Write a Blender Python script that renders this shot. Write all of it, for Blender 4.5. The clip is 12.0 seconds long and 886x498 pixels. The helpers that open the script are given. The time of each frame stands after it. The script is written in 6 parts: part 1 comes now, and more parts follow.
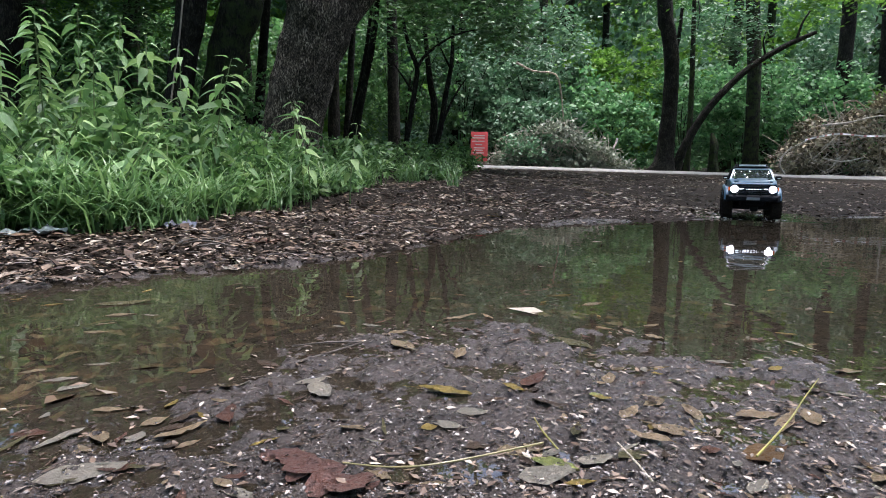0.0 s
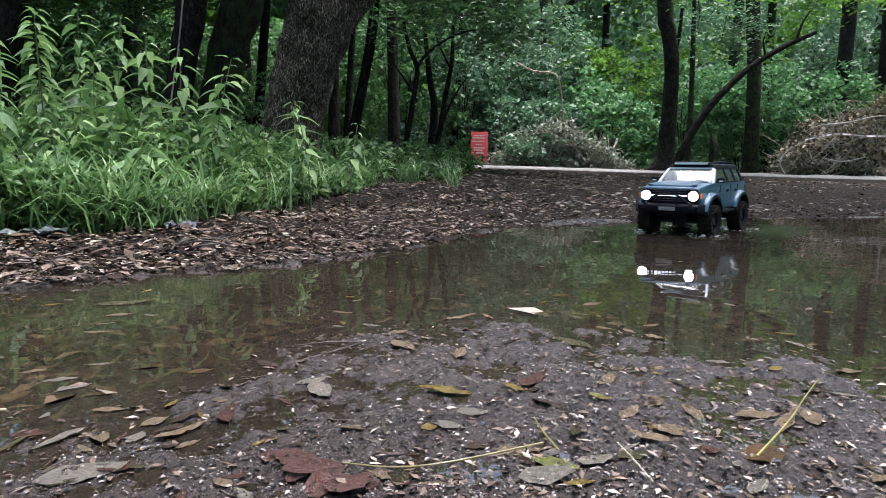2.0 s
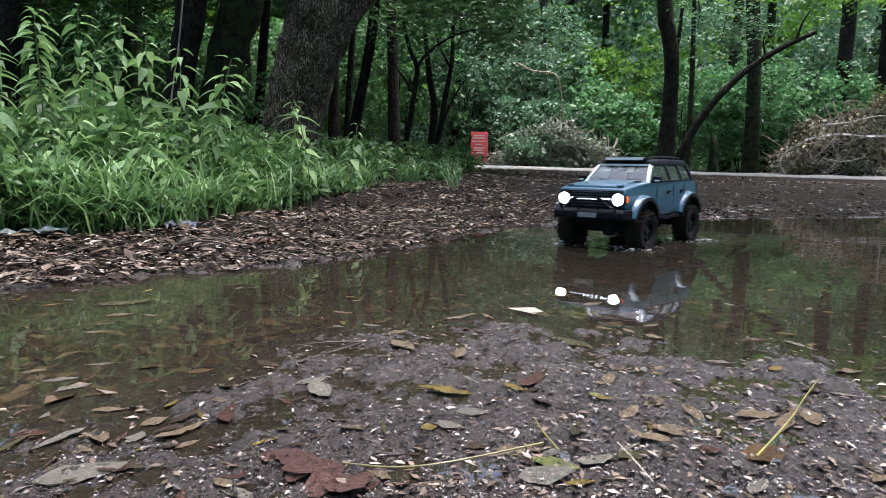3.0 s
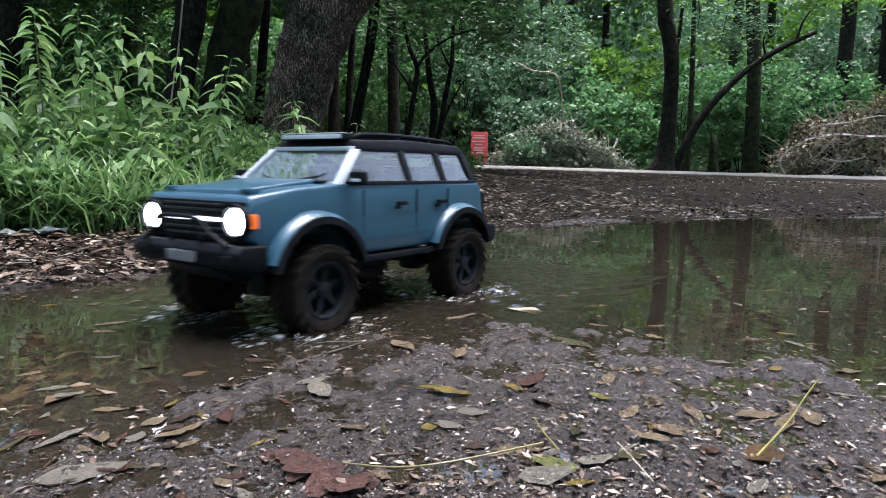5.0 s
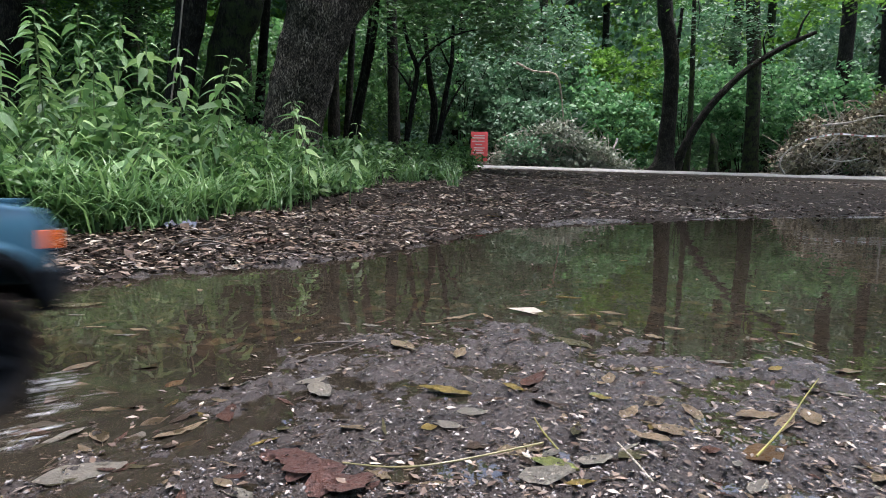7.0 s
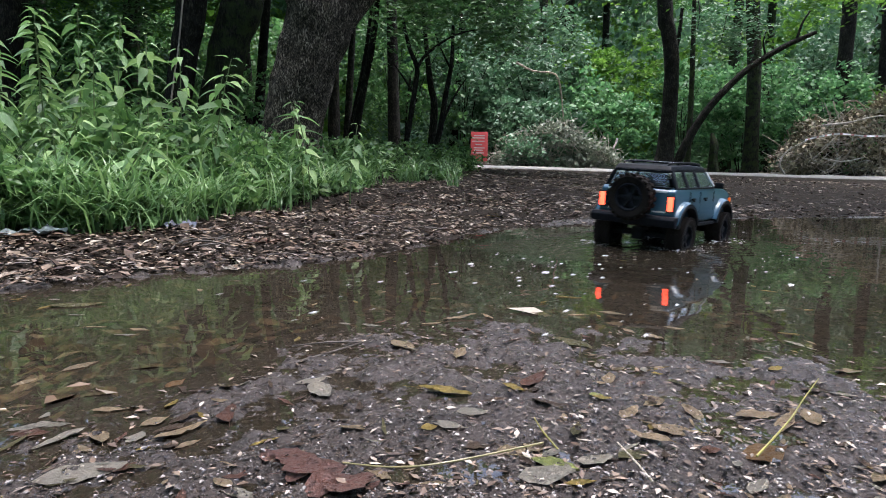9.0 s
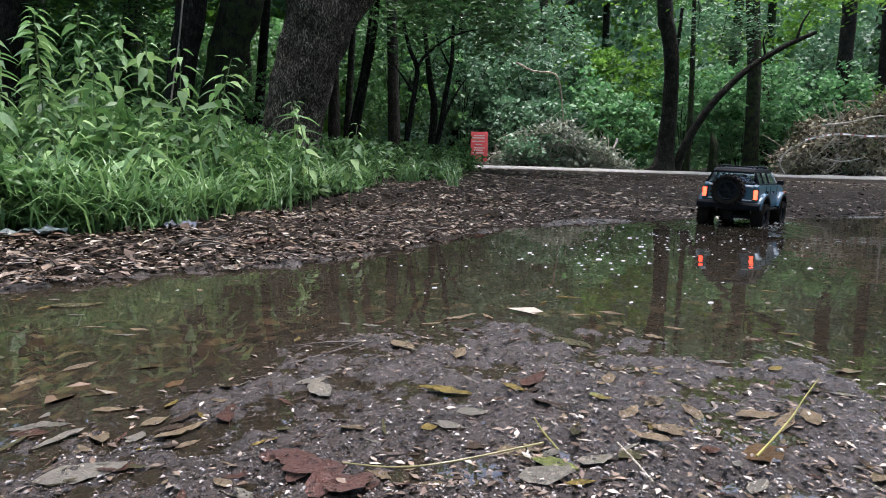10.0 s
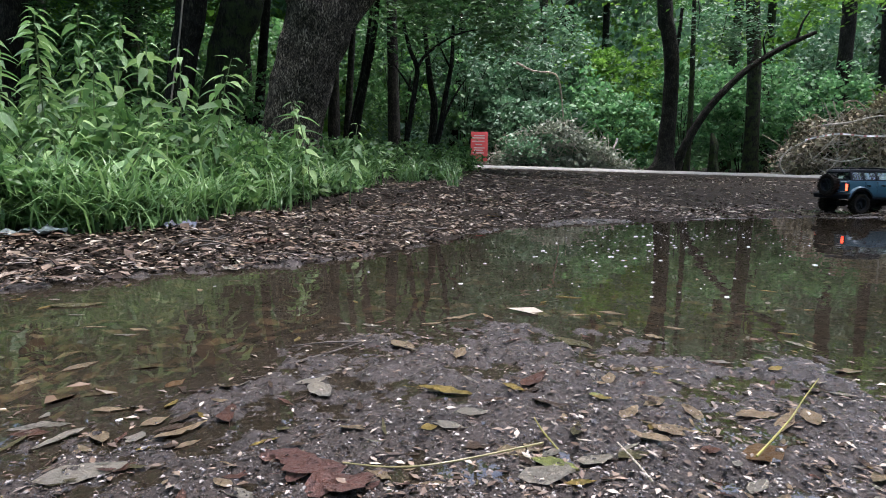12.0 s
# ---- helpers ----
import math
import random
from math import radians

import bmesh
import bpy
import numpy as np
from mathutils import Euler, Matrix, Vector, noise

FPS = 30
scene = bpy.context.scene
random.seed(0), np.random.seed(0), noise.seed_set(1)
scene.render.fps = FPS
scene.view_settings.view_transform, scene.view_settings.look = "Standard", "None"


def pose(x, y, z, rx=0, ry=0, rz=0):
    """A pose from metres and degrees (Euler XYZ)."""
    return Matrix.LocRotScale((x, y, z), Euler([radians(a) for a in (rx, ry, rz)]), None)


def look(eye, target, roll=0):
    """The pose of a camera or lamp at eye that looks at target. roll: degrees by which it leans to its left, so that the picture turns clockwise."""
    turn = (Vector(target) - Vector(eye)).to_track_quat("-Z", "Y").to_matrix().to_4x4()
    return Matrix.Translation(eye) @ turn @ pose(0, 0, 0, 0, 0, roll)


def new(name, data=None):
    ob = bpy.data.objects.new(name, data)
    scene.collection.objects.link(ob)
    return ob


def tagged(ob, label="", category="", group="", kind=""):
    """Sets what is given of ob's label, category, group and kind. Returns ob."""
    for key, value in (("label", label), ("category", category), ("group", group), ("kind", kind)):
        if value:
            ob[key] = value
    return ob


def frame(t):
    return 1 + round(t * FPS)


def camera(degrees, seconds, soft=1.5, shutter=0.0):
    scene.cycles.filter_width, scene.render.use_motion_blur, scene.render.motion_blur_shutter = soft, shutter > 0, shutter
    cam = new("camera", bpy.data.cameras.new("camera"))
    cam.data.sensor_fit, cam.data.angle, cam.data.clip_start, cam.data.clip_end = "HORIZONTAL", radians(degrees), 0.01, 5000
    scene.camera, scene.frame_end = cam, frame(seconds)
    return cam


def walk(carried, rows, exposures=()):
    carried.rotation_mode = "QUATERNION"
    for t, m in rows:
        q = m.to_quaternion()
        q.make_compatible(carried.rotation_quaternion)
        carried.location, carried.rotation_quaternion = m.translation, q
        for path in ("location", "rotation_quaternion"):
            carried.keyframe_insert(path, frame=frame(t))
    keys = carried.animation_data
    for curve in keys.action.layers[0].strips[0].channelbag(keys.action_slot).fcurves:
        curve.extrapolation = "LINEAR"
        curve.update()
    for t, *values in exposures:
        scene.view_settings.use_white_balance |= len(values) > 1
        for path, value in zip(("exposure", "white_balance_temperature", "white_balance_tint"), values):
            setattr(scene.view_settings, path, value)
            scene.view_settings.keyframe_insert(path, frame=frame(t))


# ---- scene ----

# ---------------- camera: it stands still, low over the wet ground ----------------
cam = camera(67.55, 12.0, soft=0.95, shutter=0.5)
EYE = (0.0, 0.0, 0.2028)
STAND = Matrix.Translation(EYE) @ pose(0, 0, 0, 90 - 6.68, 0, 0) @ pose(0, 0, 0, 0, 0, 0.94)
walk(cam, [(0.0, STAND), (12.0, STAND)], exposures=[(0.0, 1.97, 6100, 17), (12.0, 1.97, 6100, 17)])

# ---------------- daylight: overcast sky over a wood ----------------
world = bpy.data.worlds.new("overcast_sky")
scene.world = world
world.use_nodes = True
wn = world.node_tree
sky = wn.nodes.new("ShaderNodeTexSky")
sky.sky_type = "NISHITA"
sky.sun_disc = False
sky.sun_elevation = radians(73)
sky.sun_rotation = radians(50)
sky.air_density, sky.dust_density, sky.ozone_density = 1.0, 4.0, 1.0
wn.links.new(sky.outputs[0], wn.nodes["Background"].inputs[0])
wn.nodes["Background"].inputs[1].default_value = 0.15
sun = new("sun", bpy.data.lights.new("sun", "SUN"))
sun.data.energy = 3.0
sun.data.angle = radians(52)
sun.data.color = (1.0, 0.97, 0.92)
sun.matrix_basis = look((6, 5, 26), (0, 0, 0))

WATER = 0.011


# ---------------- materials ----------------
def mat(name, ramp, rough=0.6, scale=20.0, bump=0.0, bump_scale=60.0, metal=0.0, spec=0.5,
        coat=0.0, per="noise", rough2=None, detail=6.0, stretch=(1, 1, 1), through_light=0.0, coords="Object"):
    """A surface whose colour runs over a ramp by noise, by island or by object, with a fine relief."""
    m = bpy.data.materials.new(name)
    m.use_nodes = True
    t = m.node_tree
    b = t.nodes["Principled BSDF"]
    tc = t.nodes.new("ShaderNodeTexCoord")
    mp = t.nodes.new("ShaderNodeMapping")
    mp.inputs["Scale"].default_value = stretch
    t.links.new(tc.outputs[coords], mp.inputs[0])
    nz = t.nodes.new("ShaderNodeTexNoise")
    nz.inputs["Scale"].default_value = scale
    nz.inputs["Detail"].default_value = detail
    nz.inputs["Roughness"].default_value = 0.65
    t.links.new(mp.outputs[0], nz.inputs["Vector"])
    cr = t.nodes.new("ShaderNodeValToRGB")
    els = cr.color_ramp.elements
    n = len(ramp)
    for k, c in enumerate(ramp):
        p = k / max(1, n - 1)
        if per == "noise":
            p = 0.3 + 0.4 * p
        e = els[k] if k < 2 else els.new(p)
        e.color = (*c, 1)
    for k in range(n):
        p = k / max(1, n - 1)
        els[k].position = 0.3 + 0.4 * p if per == "noise" else p
    if per == "noise":
        t.links.new(nz.outputs["Fac"], cr.inputs[0])
        colour = cr.outputs[0]
    else:
        if per == "island":
            g = t.nodes.new("ShaderNodeNewGeometry")
            src = g.outputs["Random Per Island"]
        else:
            g = t.nodes.new("ShaderNodeObjectInfo")
            src = g.outputs["Random"]
        t.links.new(src, cr.inputs[0])
        hs = t.nodes.new("ShaderNodeHueSaturation")
        mr = t.nodes.new("ShaderNodeMapRange")
        mr.inputs["From Min"].default_value, mr.inputs["From Max"].default_value = 0.3, 0.7
        mr.inputs["To Min"].default_value, mr.inputs["To Max"].default_value = 0.7, 1.25
        t.links.new(nz.outputs["Fac"], mr.inputs[0])
        t.links.new(mr.outputs[0], hs.inputs["Value"])
        t.links.new(cr.outputs[0], hs.inputs["Color"])
        colour = hs.outputs[0]
    t.links.new(colour, b.inputs["Base Color"])
    b.inputs["Metallic"].default_value = metal
    b.inputs["Specular IOR Level"].default_value = spec
    b.inputs["Coat Weight"].default_value = coat
    b.inputs["Coat Roughness"].default_value = 0.08
    if rough2 is None:
        b.inputs["Roughness"].default_value = rough
    else:
        n2 = t.nodes.new("ShaderNodeTexNoise")
        n2.inputs["Scale"].default_value = scale * 2.7
        n2.inputs["Detail"].default_value = 5
        t.links.new(mp.outputs[0], n2.inputs["Vector"])
        r = t.nodes.new("ShaderNodeMapRange")
        r.inputs["From Min"].default_value, r.inputs["From Max"].default_value = 0.35, 0.65
        r.inputs["To Min"].default_value, r.inputs["To Max"].default_value = rough, rough2
        t.links.new(n2.outputs["Fac"], r.inputs[0])
        t.links.new(r.outputs[0], b.inputs["Roughness"])
    if bump:
        n3 = t.nodes.new("ShaderNodeTexNoise")
        n3.inputs["Scale"].default_value = bump_scale
        n3.inputs["Detail"].default_value = 8
        n3.inputs["Roughness"].default_value = 0.7
        t.links.new(mp.outputs[0], n3.inputs["Vector"])
        bp = t.nodes.new("ShaderNodeBump")
        bp.inputs["Strength"].default_value = min(1.0, bump)
        bp.inputs["Distance"].default_value = 0.6 / bump_scale
        t.links.new(n3.outputs["Fac"], bp.inputs["Height"])
        t.links.new(bp.outputs[0], b.inputs["Normal"])
    if through_light:
        out = t.nodes["Material Output"]
        tl = t.nodes.new("ShaderNodeBsdfTranslucent")
        mx = t.nodes.new("ShaderNodeMixShader")
        mx.inputs[0].default_value = through_light
        t.links.new(colour, tl.inputs[0])
        t.links.new(b.outputs[0], mx.inputs[1])
        t.links.new(tl.outputs[0], mx.inputs[2])
        t.links.new(mx.outputs[0], out.inputs[0])
    return m


def glow(name, colour, strength):
    m = bpy.data.materials.new(name)
    m.use_nodes = True
    b = m.node_tree.nodes["Principled BSDF"]
    b.inputs["Base Color"].default_value = (*colour, 1)
    b.inputs["Emission Color"].default_value = (*colour, 1)
    b.inputs["Emission Strength"].default_value = strength
    b.inputs["Roughness"].default_value = 0.15
    return m


def sheet_glass(name, tint, ior=1.5, rough=0.02, murk=0.0, murk_colour=(0.1, 0.08, 0.06), bump=0.0, bump_scale=8.0, bump_dist=0.01, thin=False):
    """Clear sheet: lets light through with a tint, mirrors by Fresnel; murk is what floats in it."""
    m = bpy.data.materials.new(name)
    m.use_nodes = True
    t = m.node_tree
    out = t.nodes["Material Output"]
    t.nodes.remove(t.nodes["Principled BSDF"])
    tr = t.nodes.new("ShaderNodeBsdfTransparent")
    tr.inputs[0].default_value = (*tint, 1)
    gl = t.nodes.new("ShaderNodeBsdfGlossy")
    gl.inputs["Roughness"].default_value = rough
    fr = t.nodes.new("ShaderNodeFresnel")
    fr.inputs[0].default_value = ior
    gloss = fr.outputs[0]
    if thin:
        lw = t.nodes.new("ShaderNodeLayerWeight")
        lw.inputs[0].default_value = 0.5
        power = t.nodes.new("ShaderNodeMath")
        power.operation = "POWER"
        power.inputs[1].default_value = 4.0
        t.links.new(lw.outputs["Facing"], power.inputs[0])
        fit = t.nodes.new("ShaderNodeMapRange")
        fit.inputs["To Min"].default_value, fit.inputs["To Max"].default_value = ((ior - 1) / (ior + 1)) ** 2, 1.0
        t.links.new(power.outputs[0], fit.inputs[0])
        gloss = fit.outputs[0]
    base = tr.outputs[0]
    tc = t.nodes.new("ShaderNodeTexCoord")
    if murk:
        df = t.nodes.new("ShaderNodeBsdfDiffuse")
        df.inputs[0].default_value = (*murk_colour, 1)
        nz = t.nodes.new("ShaderNodeTexNoise")
        nz.inputs["Scale"].default_value = 2.2
        nz.inputs["Detail"].default_value = 3
        t.links.new(tc.outputs["Object"], nz.inputs["Vector"])
        mr = t.nodes.new("ShaderNodeMapRange")
        mr.inputs["From Min"].default_value, mr.inputs["From Max"].default_value = 0.35, 0.65
        mr.inputs["To Min"].default_value, mr.inputs["To Max"].default_value = murk * 0.7, min(1, murk * 1.3)
        t.links.new(nz.outputs["Fac"], mr.inputs[0])
        mk = t.nodes.new("ShaderNodeMixShader")
        t.links.new(mr.outputs[0], mk.inputs[0])
        t.links.new(tr.outputs[0], mk.inputs[1])
        t.links.new(df.outputs[0], mk.inputs[2])
        base = mk.outputs[0]
    mx = t.nodes.new("ShaderNodeMixShader")
    t.links.new(gloss, mx.inputs[0])
    t.links.new(base, mx.inputs[1])
    t.links.new(gl.outputs[0], mx.inputs[2])
    t.links.new(mx.outputs[0], out.inputs[0])
    if bump:
        n3 = t.nodes.new("ShaderNodeTexNoise")
        n3.inputs["Scale"].default_value = bump_scale
        n3.inputs["Detail"].default_value = 2
        t.links.new(tc.outputs["Object"], n3.inputs["Vector"])
        bp = t.nodes.new("ShaderNodeBump")
        bp.inputs["Strength"].default_value = bump
        bp.inputs["Distance"].default_value = bump_dist
        t.links.new(n3.outputs["Fac"], bp.inputs["Height"])
        t.links.new(bp.outputs[0], gl.inputs["Normal"])
        t.links.new(bp.outputs[0], fr.inputs["Normal"])
    return m


MUD = mat("wet_mud", [(0.007, 0.006, 0.005), (0.016, 0.013, 0.011), (0.038, 0.030, 0.026)], rough=0.16, rough2=0.55,
          scale=30, bump=1.0, bump_scale=230, spec=0.24, coords="Object")
GRAVEL = mat("pale_gravel", [(0.10, 0.098, 0.09), (0.20, 0.195, 0.185)], rough=0.8, scale=12, bump=0.6, bump_scale=60)
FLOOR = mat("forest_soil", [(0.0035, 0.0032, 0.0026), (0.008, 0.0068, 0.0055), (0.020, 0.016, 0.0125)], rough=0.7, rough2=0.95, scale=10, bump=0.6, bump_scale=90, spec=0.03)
PUDDLE = sheet_glass("puddle_water", (0.50, 0.45, 0.36), 1.45, 0.012, 0.17, (0.09, 0.079, 0.06), bump=0.18, bump_scale=8.0, bump_dist=0.004)


def bark(name, deep, mid, high, scale=26.0, moss=None, tall=0.24):
    """Furrowed bark: plates between dark cracks that run upwards, with patches of lichen."""
    m = bpy.data.materials.new(name)
    m.use_nodes = True
    t = m.node_tree
    b = t.nodes["Principled BSDF"]
    b.inputs["Roughness"].default_value = 0.9
    b.inputs["Specular IOR Level"].default_value = 0.15
    tc = t.nodes.new("ShaderNodeTexCoord")
    mp = t.nodes.new("ShaderNodeMapping")
    mp.inputs["Scale"].default_value = (1, 1, tall)
    t.links.new(tc.outputs["Object"], mp.inputs[0])
    wob = t.nodes.new("ShaderNodeTexNoise")
    wob.inputs["Scale"].default_value = scale * 0.8
    wob.inputs["Detail"].default_value = 6
    t.links.new(mp.outputs[0], wob.inputs["Vector"])
    add = t.nodes.new("ShaderNodeVectorMath")
    add.operation = "MULTIPLY_ADD"
    t.links.new(wob.outputs["Color"], add.inputs[0])
    add.inputs[1].default_value = (0.2, 0.2, 0.2)
    t.links.new(mp.outputs[0], add.inputs[2])
    vo = t.nodes.new("ShaderNodeTexVoronoi")
    vo.feature = "DISTANCE_TO_EDGE"
    vo.inputs["Scale"].default_value = scale
    t.links.new(add.outputs[0], vo.inputs["Vector"])
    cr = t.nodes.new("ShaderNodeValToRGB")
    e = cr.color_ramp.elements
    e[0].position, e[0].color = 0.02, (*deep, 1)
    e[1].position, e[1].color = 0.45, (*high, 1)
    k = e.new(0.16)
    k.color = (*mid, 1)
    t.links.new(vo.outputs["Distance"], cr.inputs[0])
    pn = t.nodes.new("ShaderNodeTexNoise")
    pn.inputs["Scale"].default_value = 8.0
    pn.inputs["Detail"].default_value = 8
    pn.inputs["Roughness"].default_value = 0.7
    t.links.new(tc.outputs["Object"], pn.inputs["Vector"])
    mr = t.nodes.new("ShaderNodeMapRange")
    mr.inputs["From Min"].default_value, mr.inputs["From Max"].default_value = 0.44, 0.58
    t.links.new(pn.outputs["Fac"], mr.inputs[0])
    mx = t.nodes.new("ShaderNodeMix")
    mx.data_type = "RGBA"
    mx.blend_type = "MULTIPLY" if moss is None else "MIX"
    t.links.new(mr.outputs[0], mx.inputs["Factor"])
    t.links.new(cr.outputs[0], mx.inputs["A"])
    mx.inputs["B"].default_value = (*(moss or (0.36, 0.34, 0.31)), 1)
    t.links.new(mx.outputs["Result"], b.inputs["Base Color"])
    bp = t.nodes.new("ShaderNodeBump")
    bp.inputs["Strength"].default_value = 1.0
    bp.inputs["Distance"].default_value = 0.03
    t.links.new(vo.outputs["Distance"], bp.inputs["Height"])
    t.links.new(bp.outputs[0], b.inputs["Normal"])
    return m


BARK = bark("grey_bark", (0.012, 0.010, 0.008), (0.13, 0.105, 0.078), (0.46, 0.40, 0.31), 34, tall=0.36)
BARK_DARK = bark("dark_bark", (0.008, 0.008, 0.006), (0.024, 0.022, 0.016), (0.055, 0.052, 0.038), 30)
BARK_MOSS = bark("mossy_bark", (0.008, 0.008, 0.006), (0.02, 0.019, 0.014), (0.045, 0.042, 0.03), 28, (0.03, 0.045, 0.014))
DEADWOOD = mat("dead_grey_wood", [(0.13, 0.115, 0.095), (0.28, 0.25, 0.21), (0.46, 0.42, 0.36)], rough=0.85, scale=20, bump=0.7, bump_scale=50)
DEADBROWN = mat("dead_brown_wood", [(0.06, 0.048, 0.036), (0.17, 0.14, 0.105), (0.36, 0.30, 0.23)], rough=0.9, scale=12, bump=0.8, bump_scale=40)
LEAF_NEAR = mat("nettle_leaf", [(0.085, 0.175, 0.060), (0.145, 0.265, 0.088), (0.25, 0.38, 0.135)], rough=0.30, per="object", scale=60,
                bump=0.5, bump_scale=160, through_light=0.35, spec=0.4)
LEAF_UNDER = mat("undergrowth_leaf", [(0.028, 0.074, 0.020), (0.072, 0.155, 0.042), (0.15, 0.26, 0.075)], rough=0.5, per="island", scale=40, through_light=0.35, spec=0.35)
GRASS = mat("grass_blade", [(0.058, 0.126, 0.042), (0.102, 0.20, 0.066), (0.185, 0.30, 0.108)], rough=0.36, per="island", scale=30, through_light=0.3, spec=0.4)
LEAF_TREE = mat("tree_leaf", [(0.022, 0.07, 0.022), (0.045, 0.125, 0.038), (0.085, 0.19, 0.06), (0.14, 0.27, 0.09)], rough=0.5, per="island", scale=8, through_light=0.4, spec=0.3)
# brighter copy of the leaf green: daylight on the shaded bushes put into colour
LEAF_LIT = mat("lit_green_leaf", [(0.045, 0.130, 0.048), (0.092, 0.23, 0.085), (0.18, 0.35, 0.14)], rough=0.5, per="island", scale=8, through_light=0.45, spec=0.3)
LEAF_BLUE = mat("grey_green_leaf", [(0.026, 0.076, 0.034), (0.055, 0.135, 0.066), (0.10, 0.20, 0.105), (0.18, 0.30, 0.17)], rough=0.45, per="island", scale=8, through_light=0.35, spec=0.4)
LEAF_LIGHT = mat("yellow_green_leaf", [(0.050, 0.125, 0.016), (0.10, 0.225, 0.03), (0.18, 0.33, 0.052)], rough=0.5, per="island", scale=8, through_light=0.5, spec=0.3)
LITTER = mat("leaf_litter", [(0.017, 0.011, 0.0075), (0.033, 0.021, 0.014), (0.056, 0.035, 0.022), (0.09, 0.056, 0.035), (0.13, 0.09, 0.058), (0.22, 0.17, 0.12), (0.44, 0.39, 0.31)],
             rough=0.45, per="island", scale=30, spec=0.18)
TWIG = mat("wet_twig", [(0.02, 0.015, 0.011), (0.06, 0.045, 0.033)], rough=0.5, scale=60, bump=0.5, bump_scale=150)


# ---------------- building helpers ----------------
def link(name, bm, material, parent=None, label="", smooth=True):
    me = bpy.data.meshes.new(name)
    bm.to_mesh(me)
    bm.free()
    me.materials.append(material)
    if smooth:
        me.shade_smooth()
        me.set_sharp_from_angle(angle=radians(38))
    ob = new(name, me)
    if parent:
        ob.parent = parent
    if label:
        tagged(ob, label)
    return ob


def part(name, bm, material, parent, label="", smooth=True):
    return link(name, bm, material, parent, label, smooth)


def np_mesh(name, verts, faces, material, smooth=False):
    """A mesh from arrays: verts (n, 3) and faces (m, 3 or 4)."""
    verts, faces = np.asarray(verts, np.float32), np.asarray(faces, np.int32)
    me = bpy.data.meshes.new(name)
    me.vertices.add(len(verts))
    me.vertices.foreach_set("co", verts.ravel())
    k = faces.shape[1]
    me.loops.add(faces.size)
    me.loops.foreach_set("vertex_index", faces.ravel())
    me.polygons.add(len(faces))
    me.polygons.foreach_set("loop_start", np.arange(0, faces.size, k, dtype=np.int32))
    me.update(calc_edges=True)
    me.materials.append(material)
    if smooth:
        me.shade_smooth()
    return me


def leaf_mesh(name, centres, lengths, material, rng, width=0.5, up=0.7, fold=0.25, droop=0.0):
    """Many small folded pointed leaves, four corners each."""
    n = len(centres)
    nor = rng.normal(size=(n, 3))
    nor /= np.linalg.norm(nor, axis=1)[:, None] + 1e-9
    nor = nor * (1 - up) + np.array([0, 0, 1.0]) * up
    nor /= np.linalg.norm(nor, axis=1)[:, None] + 1e-9
    d = rng.normal(size=(n, 3))
    d[:, 2] -= droop
    d -= nor * (d * nor).sum(1)[:, None]
    d /= np.linalg.norm(d, axis=1)[:, None] + 1e-9
    s = np.cross(nor, d)
    L = np.asarray(lengths)[:, None]
    W = L * width * 0.5
    a = centres - d * L * 0.5
    b = centres + d * L * 0.5
    c = centres + s * W + nor * W * fold - d * L * 0.06
    e = centres - s * W + nor * W * fold - d * L * 0.06
    v = np.stack([a, c, b, e], 1).reshape(-1, 3)
    i = np.arange(n)[:, None] * 4
    f = np.concatenate([i + np.array([0, 2, 1]), i + np.array([0, 3, 2])], 1).reshape(-1, 3)
    return np_mesh(name, v, f, material)


def tube(bm, pts, radii, sides=10, rough=0.0, cap=True):
    """A tapered tube along points, joined into bm."""
    pts = [Vector(p) for p in pts]
    rings = []
    for k, p in enumerate(pts):
        d = (pts[min(k + 1, len(pts) - 1)] - pts[max(k - 1, 0)]).normalized()
        q = Vector((0, 0, 1)).rotation_difference(d)
        ring = []
        for j in range(sides):
            a = 2 * math.pi * j / sides
            r = radii[k]
            if rough:
                r *= 1 + rough * noise.noise(Vector((math.cos(a) * 1.3, math.sin(a) * 1.3, p.z * 2.1 + p.x * 3)))
                r *= 1 + 0.5 * rough * noise.noise(Vector((math.cos(a) * 4, math.sin(a) * 4, p.z * 6 + p.x)))
            ring.append(bm.verts.new(p + q @ Vector((math.cos(a) * r, math.sin(a) * r, 0))))
        rings.append(ring)
    for r0, r1 in zip(rings, rings[1:]):
        for j in range(sides):
            bm.faces.new((r0[j], r0[(j + 1) % sides], r1[(j + 1) % sides], r1[j]))
    if cap:
        bm.faces.new(rings[0][::-1])
        bm.faces.new(rings[-1])


def spline(pts, n):
    """Points (any width) resampled along a smooth curve through them."""
    P = np.array(pts, float)
    k = len(P)
    out = []
    for u in np.linspace(0, k - 1, n):
        i = min(int(u), k - 2)
        f = u - i
        p0, p1, p2, p3 = P[max(i - 1, 0)], P[i], P[i + 1], P[min(i + 2, k - 1)]
        out.append(0.5 * (2 * p1 + (p2 - p0) * f + (2 * p0 - 5 * p1 + 4 * p2 - p3) * f * f + (3 * p1 - p0 - 3 * p2 + p3) * f ** 3))
    return np.array(out)


def box(bm, c, s, bevel=0.0, rot=None):
    r = bmesh.ops.create_cube(bm, size=1.0)
    vs = r["verts"]
    m = Matrix.Translation(c) @ (rot.to_4x4() if rot else Matrix.Identity(4)) @ Matrix.Diagonal((*s, 1))
    bmesh.ops.transform(bm, matrix=m, verts=vs)
    if bevel:
        es = list({e for v in vs for e in v.link_edges})
        bmesh.ops.bevel(bm, geom=es, offset=bevel, segments=2, affect="EDGES", profile=0.6)


